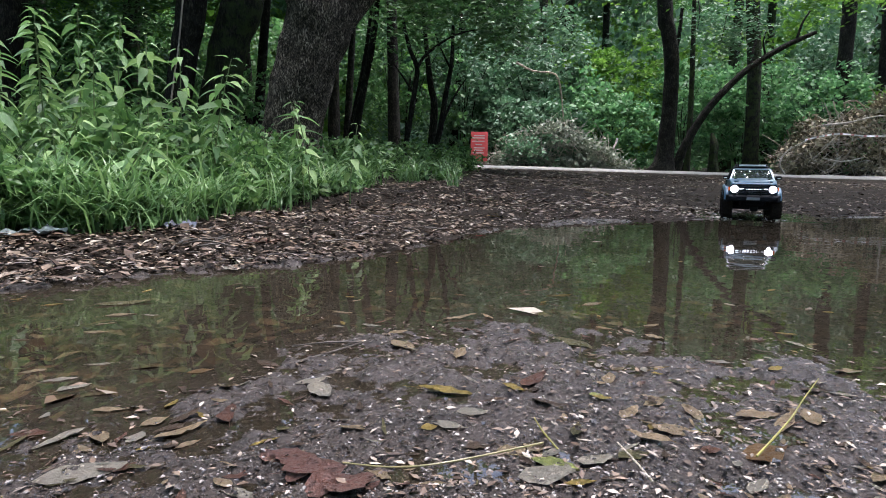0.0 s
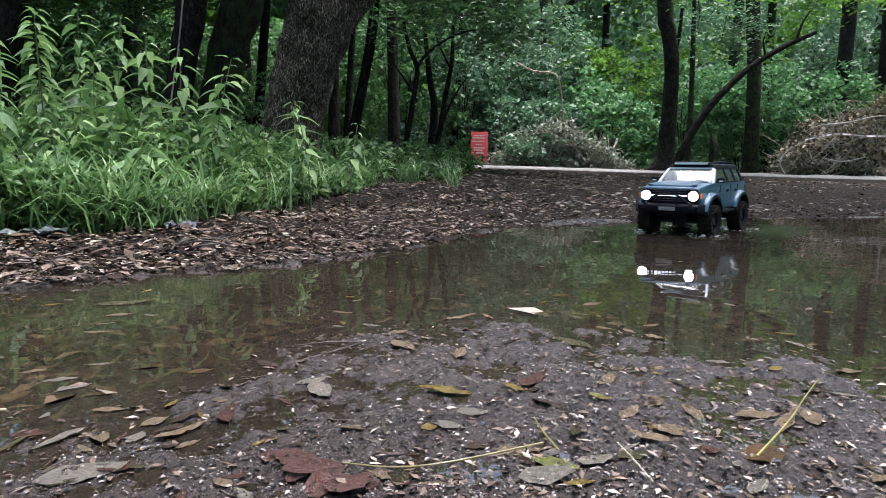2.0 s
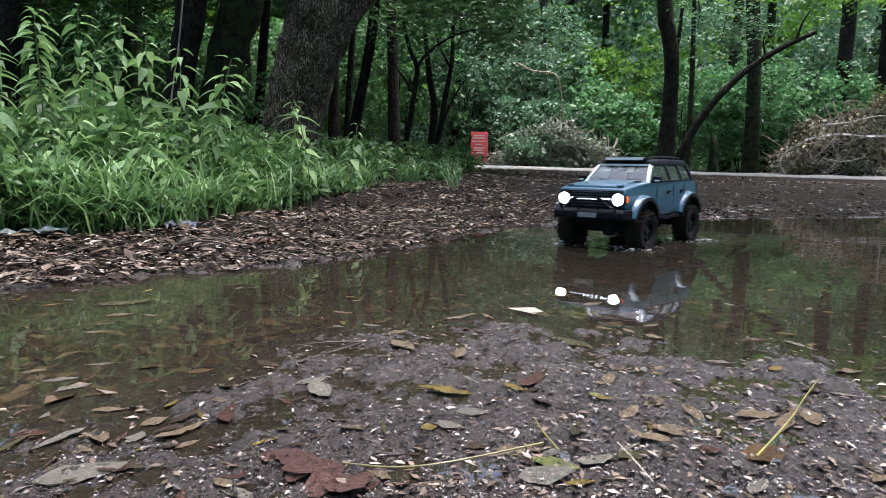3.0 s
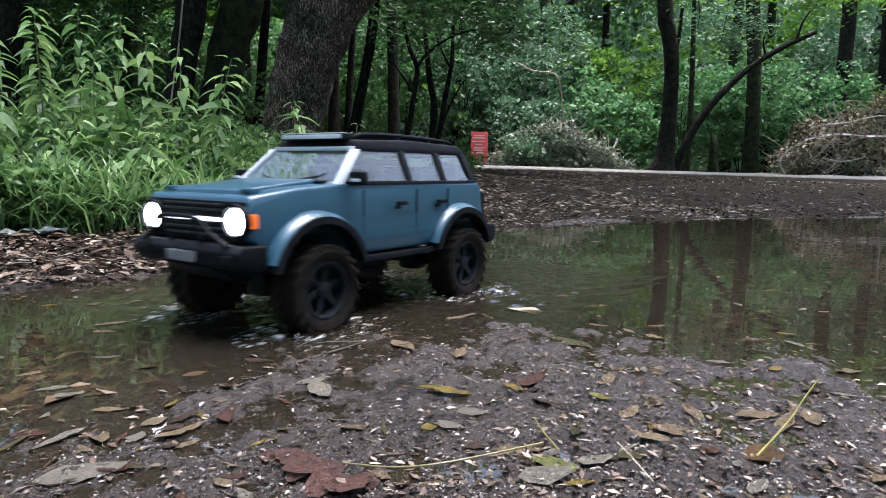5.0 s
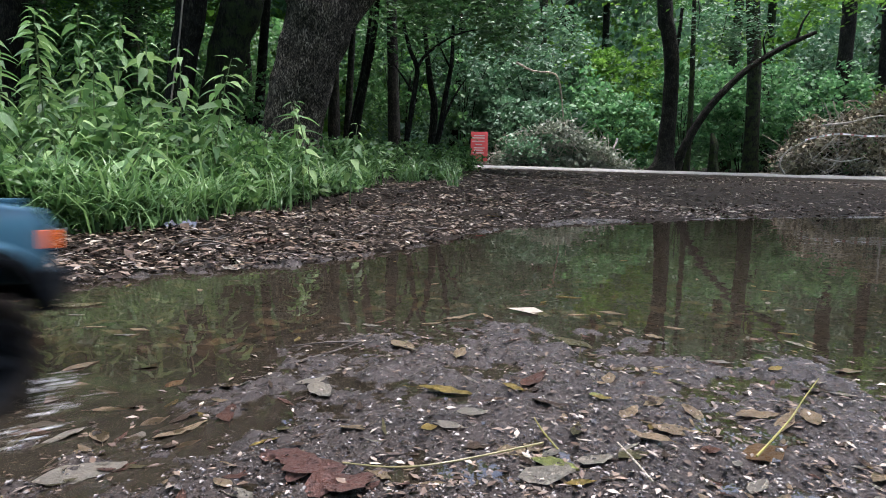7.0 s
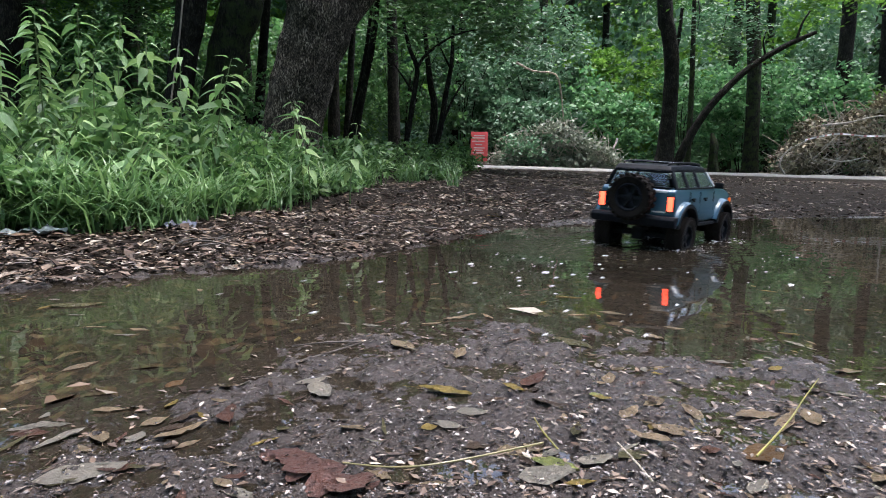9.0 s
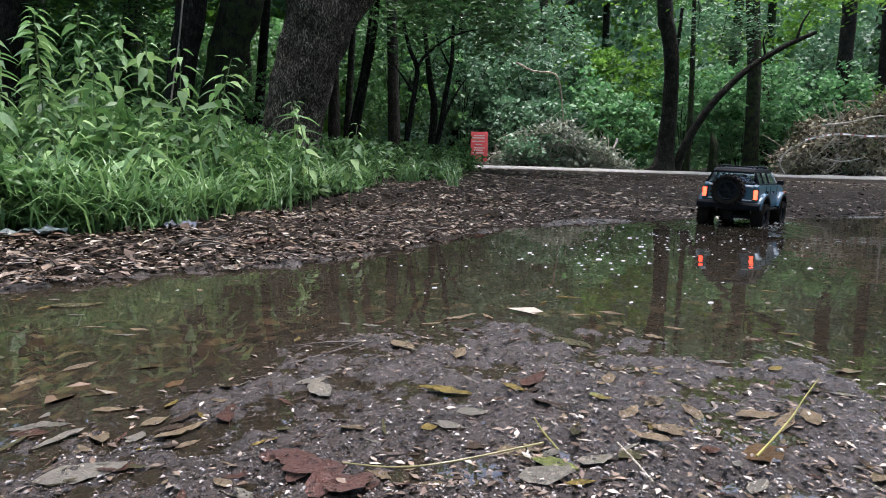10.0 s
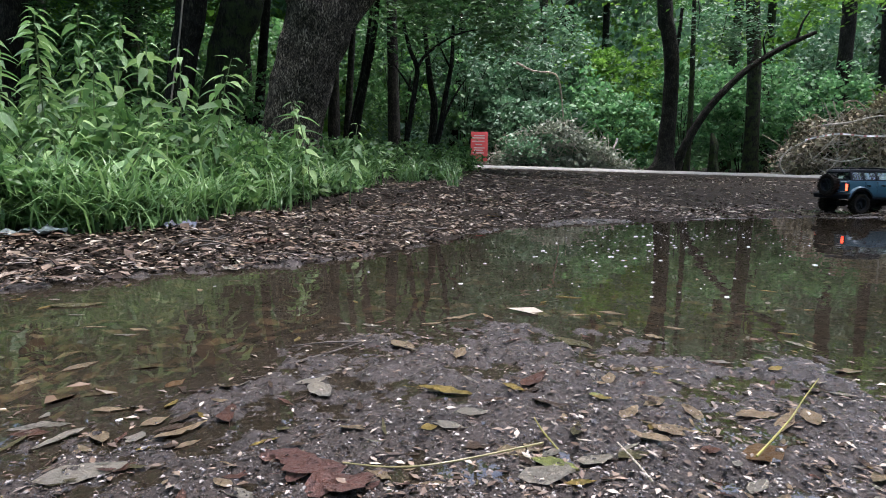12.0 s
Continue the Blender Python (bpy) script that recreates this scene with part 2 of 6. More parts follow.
# ---------------- the lie of the land ----------------
SHORE = np.array([(-1.635, 0.866), (-0.664, 0.981), (-0.596, 1.058), (-0.491, 1.183), (-0.279, 1.318), (-0.087, 1.635), (0.231, 2.328), (0.885, 2.751),
                  (1.231, 2.963), (1.683, 3.127), (2.501, 3.319), (3.271, 3.078), (2.886, 1.732), (1.443, 0.914), (0.433, 0.635), (0.279, 0.673),
                  (0.144, 0.76), (0.058, 0.818), (-0.087, 0.722), (-0.154, 0.577), (-0.231, 0.443), (-0.269, 0.366), (-0.481, 0.212), (-1.635, 0.096)])


def shore_distance(x, y):
    """Distance to the water's edge, negative inside the puddle."""
    p = np.stack([x, y], -1)
    best = np.full(x.shape, 1e9)
    inside = np.zeros(x.shape, bool)
    for a, b in zip(SHORE, np.roll(SHORE, -1, 0)):
        ab = b - a
        t = np.clip(((p - a) @ ab) / (ab @ ab), 0, 1)
        best = np.minimum(best, np.linalg.norm(p - a - t[..., None] * ab, axis=-1))
        cut = ((a[1] > y) != (b[1] > y)) & (x < (b[0] - a[0]) * (y - a[1]) / (b[1] - a[1] + 1e-12) + a[0])
        inside ^= cut
    return np.where(inside, -best, best)


def smooth01(t):
    t = np.clip(t, 0, 1)
    return t * t * (3 - 2 * t)


def lumps(x, y, f, seed):
    """Cheap smooth noise from summed waves, about -1 to 1."""
    g = np.random.default_rng(seed)
    out = np.zeros_like(x)
    for k in range(9):
        a, ph, s = g.uniform(0, 6.283), g.uniform(0, 6.283), f * g.uniform(0.6, 1.7)
        out += np.sin((x * np.cos(a) + y * np.sin(a)) * s + ph + 0.8 * np.sin((x * np.sin(a) - y * np.cos(a)) * s * 0.7))
    return out / 3.6


def land(x, y):
    """Height of the ground at x, y."""
    x, y = np.asarray(x, float), np.asarray(y, float)
    sd = shore_distance(x, y)
    near = y < 0.95 + 0.15 * x
    flats = smooth01((x - 0.7) / 0.6) * (1 - smooth01((y - 4.4) / 2.5))
    z = np.where(sd < 0, np.maximum(-0.022, np.where(near, 0.06, 0.10) * sd), np.where(near, 0.017 * sd, (0.075 * np.minimum(sd, 0.35) + 0.01 * sd) * (1 - 0.95 * flats))) + WATER
    z = np.where((sd > 0) & near, np.minimum(z, WATER + 0.013), z)
    front = 0.252 - 0.0144 * np.clip(x, -6, 9)
    start = 2.2 + 2.1 * smooth01((x - 0.7) / 0.7)
    rise = np.clip((y - start) / (9.5 - start), 0, 1)
    bank = smooth01((-x - 0.25 - 0.06 * y) / 1.2) * smooth01((y - 1.1) / 1.0) * 0.07
    far = front * rise + bank * (1 - rise)
    z = np.where(sd > 0, np.minimum(z, 0.05 + WATER) * (1 - rise) + far * smooth01(sd / 1.6), z)
    back = smooth01((y - 9.5) / 2.7) * 0.075
    z = z + back
    flat = np.exp(-((y - 10.8) / 1.3) ** 4)
    amp = np.where(sd < 0, 0.002, np.where(near, 0.0028, 0.0045)) * (1 - 0.9 * flat) * (1 - 0.7 * flats)
    z = z + amp * lumps(x, y, 38, 1) + amp * 0.8 * lumps(x, y, 90, 2) + 0.0015 * lumps(x, y, 210, 3) * (1 - flat)
    z = z + np.where(near & (y < 1.2), 0.0009, 0.0) * (lumps(x, y, 430, 5) + 0.6 * lumps(x, y, 800, 6))
    z = z + np.clip(sd, 0, 1) * 0.012 * lumps(x, y, 5, 4) * (1 - flat) * (1 - 0.9 * flats)
    far_up = np.clip((np.hypot(x, y) - 13.5) / 30, 0, 3)
    return z + far_up * 0.5


def height(x, y):
    return float(land(np.array([x]), np.array([y]))[0])


def build_ground():
    fine = np.radians(np.arange(-42, 42.01, 0.22))
    rest = np.radians(np.linspace(42, 318, 190)[1:-1])
    th = np.concatenate([fine, rest])
    r = np.concatenate([np.geomspace(0.003, 0.12, 8)[:-1], np.geomspace(0.12, 0.32, 14)[:-1], np.geomspace(0.32, 1.1, 310)[:-1], np.geomspace(1.1, 6, 170)[:-1], np.geomspace(6, 16, 70)[:-1], np.geomspace(16, 900, 34)])
    R, T = np.meshgrid(r, th, indexing="ij")
    x, y = R * np.sin(T), R * np.cos(T)
    z = land(x, y)
    v = np.stack([x, y, z], -1).reshape(-1, 3)
    n, m = len(r), len(th)
    i, j = np.meshgrid(np.arange(n - 1), np.arange(m), indexing="ij")
    a = (i * m + j).ravel()
    b = (i * m + (j + 1) % m).ravel()
    f = np.stack([a, b, b + m, a + m], 1)
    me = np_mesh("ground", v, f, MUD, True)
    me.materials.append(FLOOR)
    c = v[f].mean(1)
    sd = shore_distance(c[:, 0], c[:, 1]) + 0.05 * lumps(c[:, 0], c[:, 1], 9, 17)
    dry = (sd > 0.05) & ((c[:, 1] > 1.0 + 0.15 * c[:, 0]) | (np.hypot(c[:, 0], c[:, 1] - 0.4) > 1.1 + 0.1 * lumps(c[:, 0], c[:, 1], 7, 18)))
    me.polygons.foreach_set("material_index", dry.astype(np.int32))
    ob = new("ground", me)
    tagged(ob, "dark wet muddy forest ground around a shallow puddle", "ground", kind="structure")


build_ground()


def build_road():
    xs, ys = np.linspace(-30, 40, 140), np.linspace(10.5, 12.1, 14)
    X, Y = np.meshgrid(xs, ys, indexing="ij")
    Y = Y + 0.05 * lumps(X, Y * 0, 3, 9)
    Z = land(X, Y) + 0.012
    Z[:, 0] -= 0.06
    Z[:, -1] -= 0.06
    v = np.stack([X, Y, Z], -1).reshape(-1, 3)
    i, j = np.meshgrid(np.arange(139), np.arange(13), indexing="ij")
    a = (i * 14 + j).ravel()
    f = np.stack([a, a + 14, a + 15, a + 1], 1)
    ob = new("road", np_mesh("road", v, f, GRAVEL, True))
    tagged(ob, "pale grey gravel forest track running across", "road", kind="structure")


build_road()


def build_water():
    bm = bmesh.new()
    pts = [(-3.2, -0.4), (-0.2, 0.05), (0.6, 0.05), (4.2, 1.2), (4.4, 4.2), (1.5, 4.0), (-3.2, 1.3)]
    bm.faces.new([bm.verts.new((x, y, WATER)) for x, y in pts])
    ob = link("puddle_water", bm, PUDDLE, smooth=False)
    tagged(ob, "shallow murky brown puddle mirroring the trees", "puddle", kind="structure")


build_water()


# ---------------- trees, shrubs and the wood behind ----------------
rng = np.random.default_rng(11)


def sprays(centre, radii, n, per, spray=0.22, flat=0.35, shell=0.5):
    """Points of leaves in flat sprays that fill an uneven rounded mass."""
    d = rng.normal(size=(n, 3))
    d /= np.linalg.norm(d, axis=1)[:, None]
    rr = rng.uniform(0, 1, n) ** (1 / 3) * (1 - shell) + shell * rng.uniform(0.75, 1.05, n)
    lump = 1 + 0.22 * np.sin(d[:, 0] * 5 + centre[0] * 3) + 0.18 * np.sin(d[:, 2] * 7 + d[:, 1] * 4 + centre[1])
    c = np.array(centre) + d * (rr * lump)[:, None] * np.array(radii)
    p = rng.normal(size=(n, per, 3)) * spray * 0.55
    p[..., 2] *= flat
    tilt = rng.normal(size=(n, 1, 2)) * 0.35
    p[..., 2] += p[..., 0] * tilt[..., 0] + p[..., 1] * tilt[..., 1] - 0.25 * (p[..., 0] ** 2 + p[..., 1] ** 2) / spray
    return (c[:, None, :] + p).reshape(-1, 3)


def leaf_thing(name, pts, size, material, parent=None, **kw):
    me = leaf_mesh(name, pts, size * rng.uniform(0.6, 1.3, len(pts)), material, rng, **kw)
    ob = new(name, me)
    if parent:
        ob.parent = parent
    return ob


def tree(path, bark, label, limbs=(), crown=None, crown_mat=None, leaf=0.1, sides=16, rough=0.12, n=36, limb_bark=None):
    """path: x, y, z, radius from the root up. limbs: more such paths. crown: list of (centre, radii, sprays)."""
    t = new("tree")
    tagged(t, label, "tree")
    path = [tuple(p) for p in path]
    x, y, z, r = path[0]
    g = height(x, y)
    if z > g:
        dx = path[1][0] - x
        path = [(x - dx * (z - g) / max(0.2, path[1][2] - z) * 0.5, y, g - 0.05, r * 1.35)] + path
    P = spline(path, n)
    bm = bmesh.new()
    tube(bm, P[:, :3], P[:, 3], sides, rough)
    part("trunk", bm, bark, t)
    for lp in limbs:
        L = spline(lp, 14)
        bm = bmesh.new()
        tube(bm, L[:, :3], L[:, 3], 8, 0.1)
        part("limb", bm, limb_bark or bark, t)
    if crown:
        pts = np.concatenate([sprays(c, r, k // (2 if c[1] < 9 else 6), 26, 0.3) for c, r, k in crown])
        o = leaf_thing("crown", pts, leaf, crown_mat or LEAF_TREE, t, width=0.55, up=0.62)
        tagged(o, kind="stuff")
    return t


def forest_trees():
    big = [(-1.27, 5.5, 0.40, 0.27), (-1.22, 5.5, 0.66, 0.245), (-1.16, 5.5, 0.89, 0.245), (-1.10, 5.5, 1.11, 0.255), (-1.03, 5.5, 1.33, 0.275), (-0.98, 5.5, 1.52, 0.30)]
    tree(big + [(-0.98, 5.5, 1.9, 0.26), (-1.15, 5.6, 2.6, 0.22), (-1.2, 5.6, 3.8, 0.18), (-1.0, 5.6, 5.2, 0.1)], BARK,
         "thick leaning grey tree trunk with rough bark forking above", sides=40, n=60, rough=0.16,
         limbs=[[(-1.08, 5.5, 0.95, 0.13), (-0.98, 5.5, 1.25, 0.18), (-0.74, 5.5, 1.62, 0.17), (-0.45, 5.5, 1.95, 0.17), (-0.1, 5.5, 2.6, 0.13), (0.4, 5.6, 3.6, 0.08)]],
         crown=[((-1.3, 6.0, 4.3), (2.0, 1.6, 1.0), 170), ((0.6, 6.2, 4.0), (1.5, 1.4, 0.8), 110)])
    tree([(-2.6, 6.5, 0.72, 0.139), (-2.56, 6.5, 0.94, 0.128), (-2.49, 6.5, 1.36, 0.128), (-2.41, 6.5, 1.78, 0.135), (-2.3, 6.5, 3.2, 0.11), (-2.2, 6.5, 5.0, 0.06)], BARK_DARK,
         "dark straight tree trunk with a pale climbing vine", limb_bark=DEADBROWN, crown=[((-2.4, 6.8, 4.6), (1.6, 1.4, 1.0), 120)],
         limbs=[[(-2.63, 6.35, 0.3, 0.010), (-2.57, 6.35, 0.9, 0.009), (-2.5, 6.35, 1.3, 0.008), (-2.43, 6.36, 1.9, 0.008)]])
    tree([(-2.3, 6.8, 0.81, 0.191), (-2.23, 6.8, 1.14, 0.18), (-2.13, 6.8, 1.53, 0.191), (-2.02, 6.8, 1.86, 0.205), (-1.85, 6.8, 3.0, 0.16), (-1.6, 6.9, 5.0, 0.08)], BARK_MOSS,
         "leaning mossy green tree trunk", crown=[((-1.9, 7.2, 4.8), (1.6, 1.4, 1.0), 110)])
    tree([(-4.58, 7.0, 1.02, 0.149), (-4.52, 7.0, 1.53, 0.17), (-4.47, 7.0, 1.87, 0.17), (-4.3, 7.0, 4.0, 0.12)], BARK_DARK,
         "dark tree trunk at the edge of the wood", crown=[((-4.3, 7.2, 4.3), (1.6, 1.4, 1.0), 110)])
    tree([(-1.05, 8.0, 0.69, 0.048), (-0.96, 8.0, 1.21, 0.041), (-0.86, 8.0, 1.73, 0.038), (-0.75, 8.0, 2.8, 0.026)], BARK_DARK, "slender dark leaning young tree",
         sides=10, crown=[((-0.7, 8.2, 2.9), (0.9, 0.8, 0.6), 60)])
    tree([(-1.18, 8.5, 0.72, 0.033), (-1.06, 8.5, 1.34, 0.029), (-0.99, 8.5, 1.75, 0.025), (-0.9, 8.5, 2.5, 0.018)], BARK_DARK, "slender dark leaning young tree", sides=10,
         crown=[((-0.9, 8.7, 2.7), (0.8, 0.8, 0.5), 45)])
    tree([(-0.42, 7.0, 0.34, 0.033), (-0.38, 7.0, 0.63, 0.027), (-0.32, 7.0, 1.03, 0.027), (-0.3, 7.0, 1.26, 0.025), (-0.38, 7.0, 1.46, 0.021), (-0.45, 7.0, 1.75, 0.016)], BARK_DARK,
         "thin crooked forked sapling", sides=10, rough=0.06,
         limbs=[[(-0.3, 7.0, 1.25, 0.02), (-0.2, 7.0, 1.4, 0.015), (0.06, 7.0, 1.58, 0.011), (0.3, 7.05, 1.66, 0.006)],
                [(-0.33, 7.0, 1.0, 0.012), (-0.5, 7.05, 1.25, 0.008), (-0.62, 7.1, 1.4, 0.005)]],
         crown=[((-0.3, 7.1, 1.75), (0.75, 0.6, 0.22), 45), ((0.3, 7.1, 1.72), (0.6, 0.5, 0.2), 30)], leaf=0.07)
    tree([(-0.14, 7.3, 0.32, 0.034), (-0.06, 7.3, 0.62, 0.031), (0.0, 7.3, 1.01, 0.028), (0.06, 7.3, 1.37, 0.023), (0.07, 7.3, 1.75, 0.016)], BARK_DARK,
         "thin dark leaning sapling with side twigs", sides=10, rough=0.06,
         limbs=[[(-0.05, 7.3, 0.68, 0.018), (0.04, 7.3, 0.89, 0.014), (0.12, 7.3, 1.05, 0.010), (0.22, 7.3, 1.2, 0.006)],
                [(0.05, 7.3, 1.3, 0.012), (-0.05, 7.35, 1.5, 0.009), (-0.12, 7.4, 1.68, 0.006)]],
         crown=[((0.3, 7.4, 1.85), (0.8, 0.6, 0.25), 55)], leaf=0.07)
    tree([(-0.18, 8.5, 0.37, 0.051), (-0.14, 8.5, 1.0, 0.047), (-0.2, 8.5, 1.35, 0.036), (-0.3, 8.5, 2.2, 0.02)], BARK_DARK, "dark young tree with a bent stem", sides=10,
         crown=[((-0.2, 8.6, 2.4), (0.9, 0.8, 0.45), 60)], leaf=0.08)
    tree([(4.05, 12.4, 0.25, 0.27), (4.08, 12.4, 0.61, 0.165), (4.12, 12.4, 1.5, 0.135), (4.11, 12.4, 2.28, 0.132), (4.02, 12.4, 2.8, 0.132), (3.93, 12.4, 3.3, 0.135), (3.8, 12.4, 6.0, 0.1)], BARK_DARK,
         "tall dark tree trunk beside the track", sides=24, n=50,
         limbs=[[(4.0, 12.4, 2.3, 0.05), (4.2, 12.4, 2.6, 0.04), (4.25, 12.4, 3.2, 0.03)]], crown=[((3.7, 12.6, 5.6), (2.2, 2, 1.2), 150)], crown_mat=LEAF_LIGHT, leaf=0.11)
    tree([(4.40, 12.7, 0.26, 0.10), (4.53, 12.7, 0.73, 0.080), (4.86, 12.7, 1.33, 0.070), (5.22, 12.7, 1.78, 0.064), (5.70, 12.7, 2.24, 0.058), (6.3, 12.7, 2.62, 0.048), (6.86, 12.7, 2.88, 0.036)], BARK_DARK,
         "bent bare tree trunk leaning far over", sides=16,
         limbs=[[(6.5, 12.7, 2.7, 0.03), (6.6, 12.7, 3.05, 0.02), (6.75, 12.7, 3.3, 0.01)], [(5.7, 12.7, 2.3, 0.03), (5.75, 12.75, 2.6, 0.02), (5.9, 12.8, 2.9, 0.01)],
                [(5.95, 12.7, 2.45, 0.025), (5.9, 12.7, 2.7, 0.015), (5.95, 12.7, 2.95, 0.008)]])
    tree([(6.4, 14.0, 0.23, 0.19), (6.39, 14.0, 0.94, 0.149), (6.36, 14.0, 2.32, 0.135), (6.23, 14.0, 3.78, 0.131), (6.1, 14.0, 6.5, 0.09)], BARK_MOSS, "straight mossy tree trunk", sides=16,
         crown=[((6.2, 14.2, 5.6), (2, 1.8, 1.2), 140)], crown_mat=LEAF_LIGHT, leaf=0.11)
    tree([(8.34, 14.4, 0.85, 0.179), (8.4, 14.4, 1.66, 0.16), (8.42, 14.4, 2.46, 0.146), (8.45, 14.4, 3.81, 0.143), (8.4, 14.4, 6.5, 0.1)], BARK_DARK, "straight dark tree trunk behind a brush pile", sides=16,
         crown=[((8.3, 14.4, 5.6), (2, 1.8, 1.2), 130)], leaf=0.11)
    tree([(9.74, 15.0, 0.91, 0.128), (9.69, 15.0, 2.15, 0.115), (9.66, 15.0, 3.36, 0.115), (9.6, 15.0, 6.5, 0.08)], BARK_DARK, "straight dark tree trunk behind a brush pile", sides=14,
         crown=[((9.7, 15.2, 5.6), (2, 1.8, 1.2), 120)], leaf=0.11)
    tree([(4.79, 13.2, 0.32, 0.067), (4.80, 13.2, 1.4, 0.055), (4.77, 13.2, 2.88, 0.046), (4.7, 13.2, 5.0, 0.03)], BARK_MOSS, "slim straight young tree", sides=10,
         crown=[((4.8, 13.3, 4.4), (1.2, 1.1, 0.8), 70)], crown_mat=LEAF_LIGHT, leaf=0.1)
    tree([(5.20, 12.9, 0.22, 0.12), (5.17, 12.9, 0.5, 0.085), (5.18, 12.9, 0.8, 0.075), (5.13, 12.92, 1.02, 0.02)], BARK_MOSS, "slim broken mossy tree stump", sides=14, n=18, rough=0.3)
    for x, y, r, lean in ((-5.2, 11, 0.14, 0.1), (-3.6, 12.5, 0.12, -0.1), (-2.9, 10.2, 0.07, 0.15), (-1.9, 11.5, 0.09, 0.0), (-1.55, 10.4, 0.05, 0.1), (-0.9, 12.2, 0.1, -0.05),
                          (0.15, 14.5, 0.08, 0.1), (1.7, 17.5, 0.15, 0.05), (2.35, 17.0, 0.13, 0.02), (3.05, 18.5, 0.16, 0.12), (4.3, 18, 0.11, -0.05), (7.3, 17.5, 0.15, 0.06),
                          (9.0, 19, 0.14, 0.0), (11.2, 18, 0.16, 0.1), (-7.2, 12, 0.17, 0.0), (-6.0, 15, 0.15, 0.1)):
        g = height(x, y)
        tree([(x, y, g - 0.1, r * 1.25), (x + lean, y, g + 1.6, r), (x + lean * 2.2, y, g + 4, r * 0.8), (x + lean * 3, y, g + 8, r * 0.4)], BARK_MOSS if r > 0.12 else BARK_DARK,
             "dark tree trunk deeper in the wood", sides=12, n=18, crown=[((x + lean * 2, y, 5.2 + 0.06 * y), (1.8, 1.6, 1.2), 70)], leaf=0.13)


forest_trees()


def shrub(x, y, rx, rz, n, material, label, leaf=0.07, base=0.0, spray=0.2, stems=6, bark=None):
    g = height(x, y)
    s = new("shrub")
    tagged(s, label, "shrub")
    for k in range(stems):
        a, q = rng.uniform(0, 6.28), rng.uniform(0.3, 0.85)
        bm = bmesh.new()
        e = (x + math.cos(a) * rx * q, y + math.sin(a) * rx * q * 0.6, g + base + rz * rng.uniform(1.0, 1.75))
        P = spline([(x + 0.1 * math.cos(a), y, g - 0.03), ((x + e[0]) / 2 - 0.05, y + 0.02, g + (e[2] - g) * 0.6), e], 8)
        tube(bm, P, np.linspace(0.018, 0.004, 8), 6)
        part("stem", bm, bark or BARK_DARK, s)
    pts = sprays((x, y, g + base + rz), (rx, rx * 0.75, rz), n, 24, spray)
    pts = pts[pts[:, 2] > g + 0.02]
    o = leaf_thing("foliage", pts, leaf * 1.15, material, s, width=0.6, up=0.5)
    tagged(o, kind="stuff")
    return s


def shrubs():
    shrub(1.55, 12.45, 0.5, 0.32, 60, LEAF_BLUE, "grey-green bush in front of a brush pile", 0.07)
    shrub(1.95, 13.1, 0.9, 0.62, 150, LEAF_BLUE, "grey-green bush overgrowing a brush pile", 0.085)
    # broad bushes behind the track
    shrub(3.05, 13.4, 1.0, 0.85, 190, LEAF_LIT, "dense green bush behind the track, coloured as if lit", 0.10)
    shrub(2.2, 14.4, 1.2, 1.35, 190, LEAF_BLUE, "tall grey-green bush in the wood", 0.11, 0.2)
    shrub(3.6, 15.0, 1.2, 1.3, 170, LEAF_LIGHT, "tall light green bush in the wood", 0.11, 0.3)
    shrub(5.3, 14.8, 1.2, 1.1, 170, LEAF_LIT, "green bush between tree trunks", 0.11, 0.2)
    shrub(6.9, 15.5, 1.3, 1.3, 180, LEAF_LIT, "green bush between tree trunks", 0.11, 0.2)
    shrub(7.8, 13.9, 1.0, 0.9, 120, LEAF_LIT, "green bush beside the brush pile", 0.10, 0.4)
    shrub(9.2, 16.0, 1.6, 1.5, 200, LEAF_BLUE, "grey-green bush deep in the wood", 0.12, 0.2)
    shrub(11.5, 16.5, 1.6, 1.6, 180, LEAF_TREE, "green bush deep in the wood", 0.12, 0.2)
    shrub(1.5, 13.3, 0.7, 0.7, 120, LEAF_BLUE, "grey-green bush behind the track", 0.09, 0.0)
    shrub(0.4, 14.0, 1.0, 1.2, 160, LEAF_BLUE, "grey-green bush behind the red board", 0.10, 0.5)
    shrub(0.95, 15.5, 1.3, 1.6, 170, LEAF_BLUE, "grey-green bush behind the red board", 0.11, 0.6)
    shrub(-0.9, 13.5, 1.2, 1.1, 140, LEAF_TREE, "dark green bush in the shade", 0.10, 0.7)
    shrub(-2.8, 14.0, 1.5, 1.3, 150, LEAF_TREE, "dark green bush in the shade", 0.11, 0.4)
    shrub(-4.8, 12.5, 1.5, 1.2, 150, LEAF_TREE, "dark green bush in the shade", 0.11, 0.3)
    shrub(-3.4, 9.5, 1.0, 0.7, 130, LEAF_TREE, "dark green bush under the trees", 0.08, 0.1)
    shrub(-5.2, 8.6, 1.2, 0.9, 150, LEAF_TREE, "dark green bush under the trees", 0.08, 0.1)
    # low growth along the verge by the saplings
    for x, y, rx, rz, n in ((-1.0, 6.4, 0.5, 0.16, 60), (-0.55, 6.7, 0.45, 0.15, 60), (0.0, 6.9, 0.4, 0.14, 60), (0.12, 7.3, 0.26, 0.13, 50), (-0.2, 7.6, 0.5, 0.17, 60),
                            (-1.7, 5.0, 0.5, 0.2, 70), (-2.3, 5.4, 0.6, 0.25, 80), (-0.75, 5.2, 0.4, 0.14, 60), (-0.15, 5.0, 0.16, 0.05, 14), (-3.2, 5.6, 0.7, 0.3, 90)):
        shrub(x, y, rx, rz, n, LEAF_UNDER, "low green undergrowth along the verge", 0.045, 0.0, 0.12, 4)


shrubs()


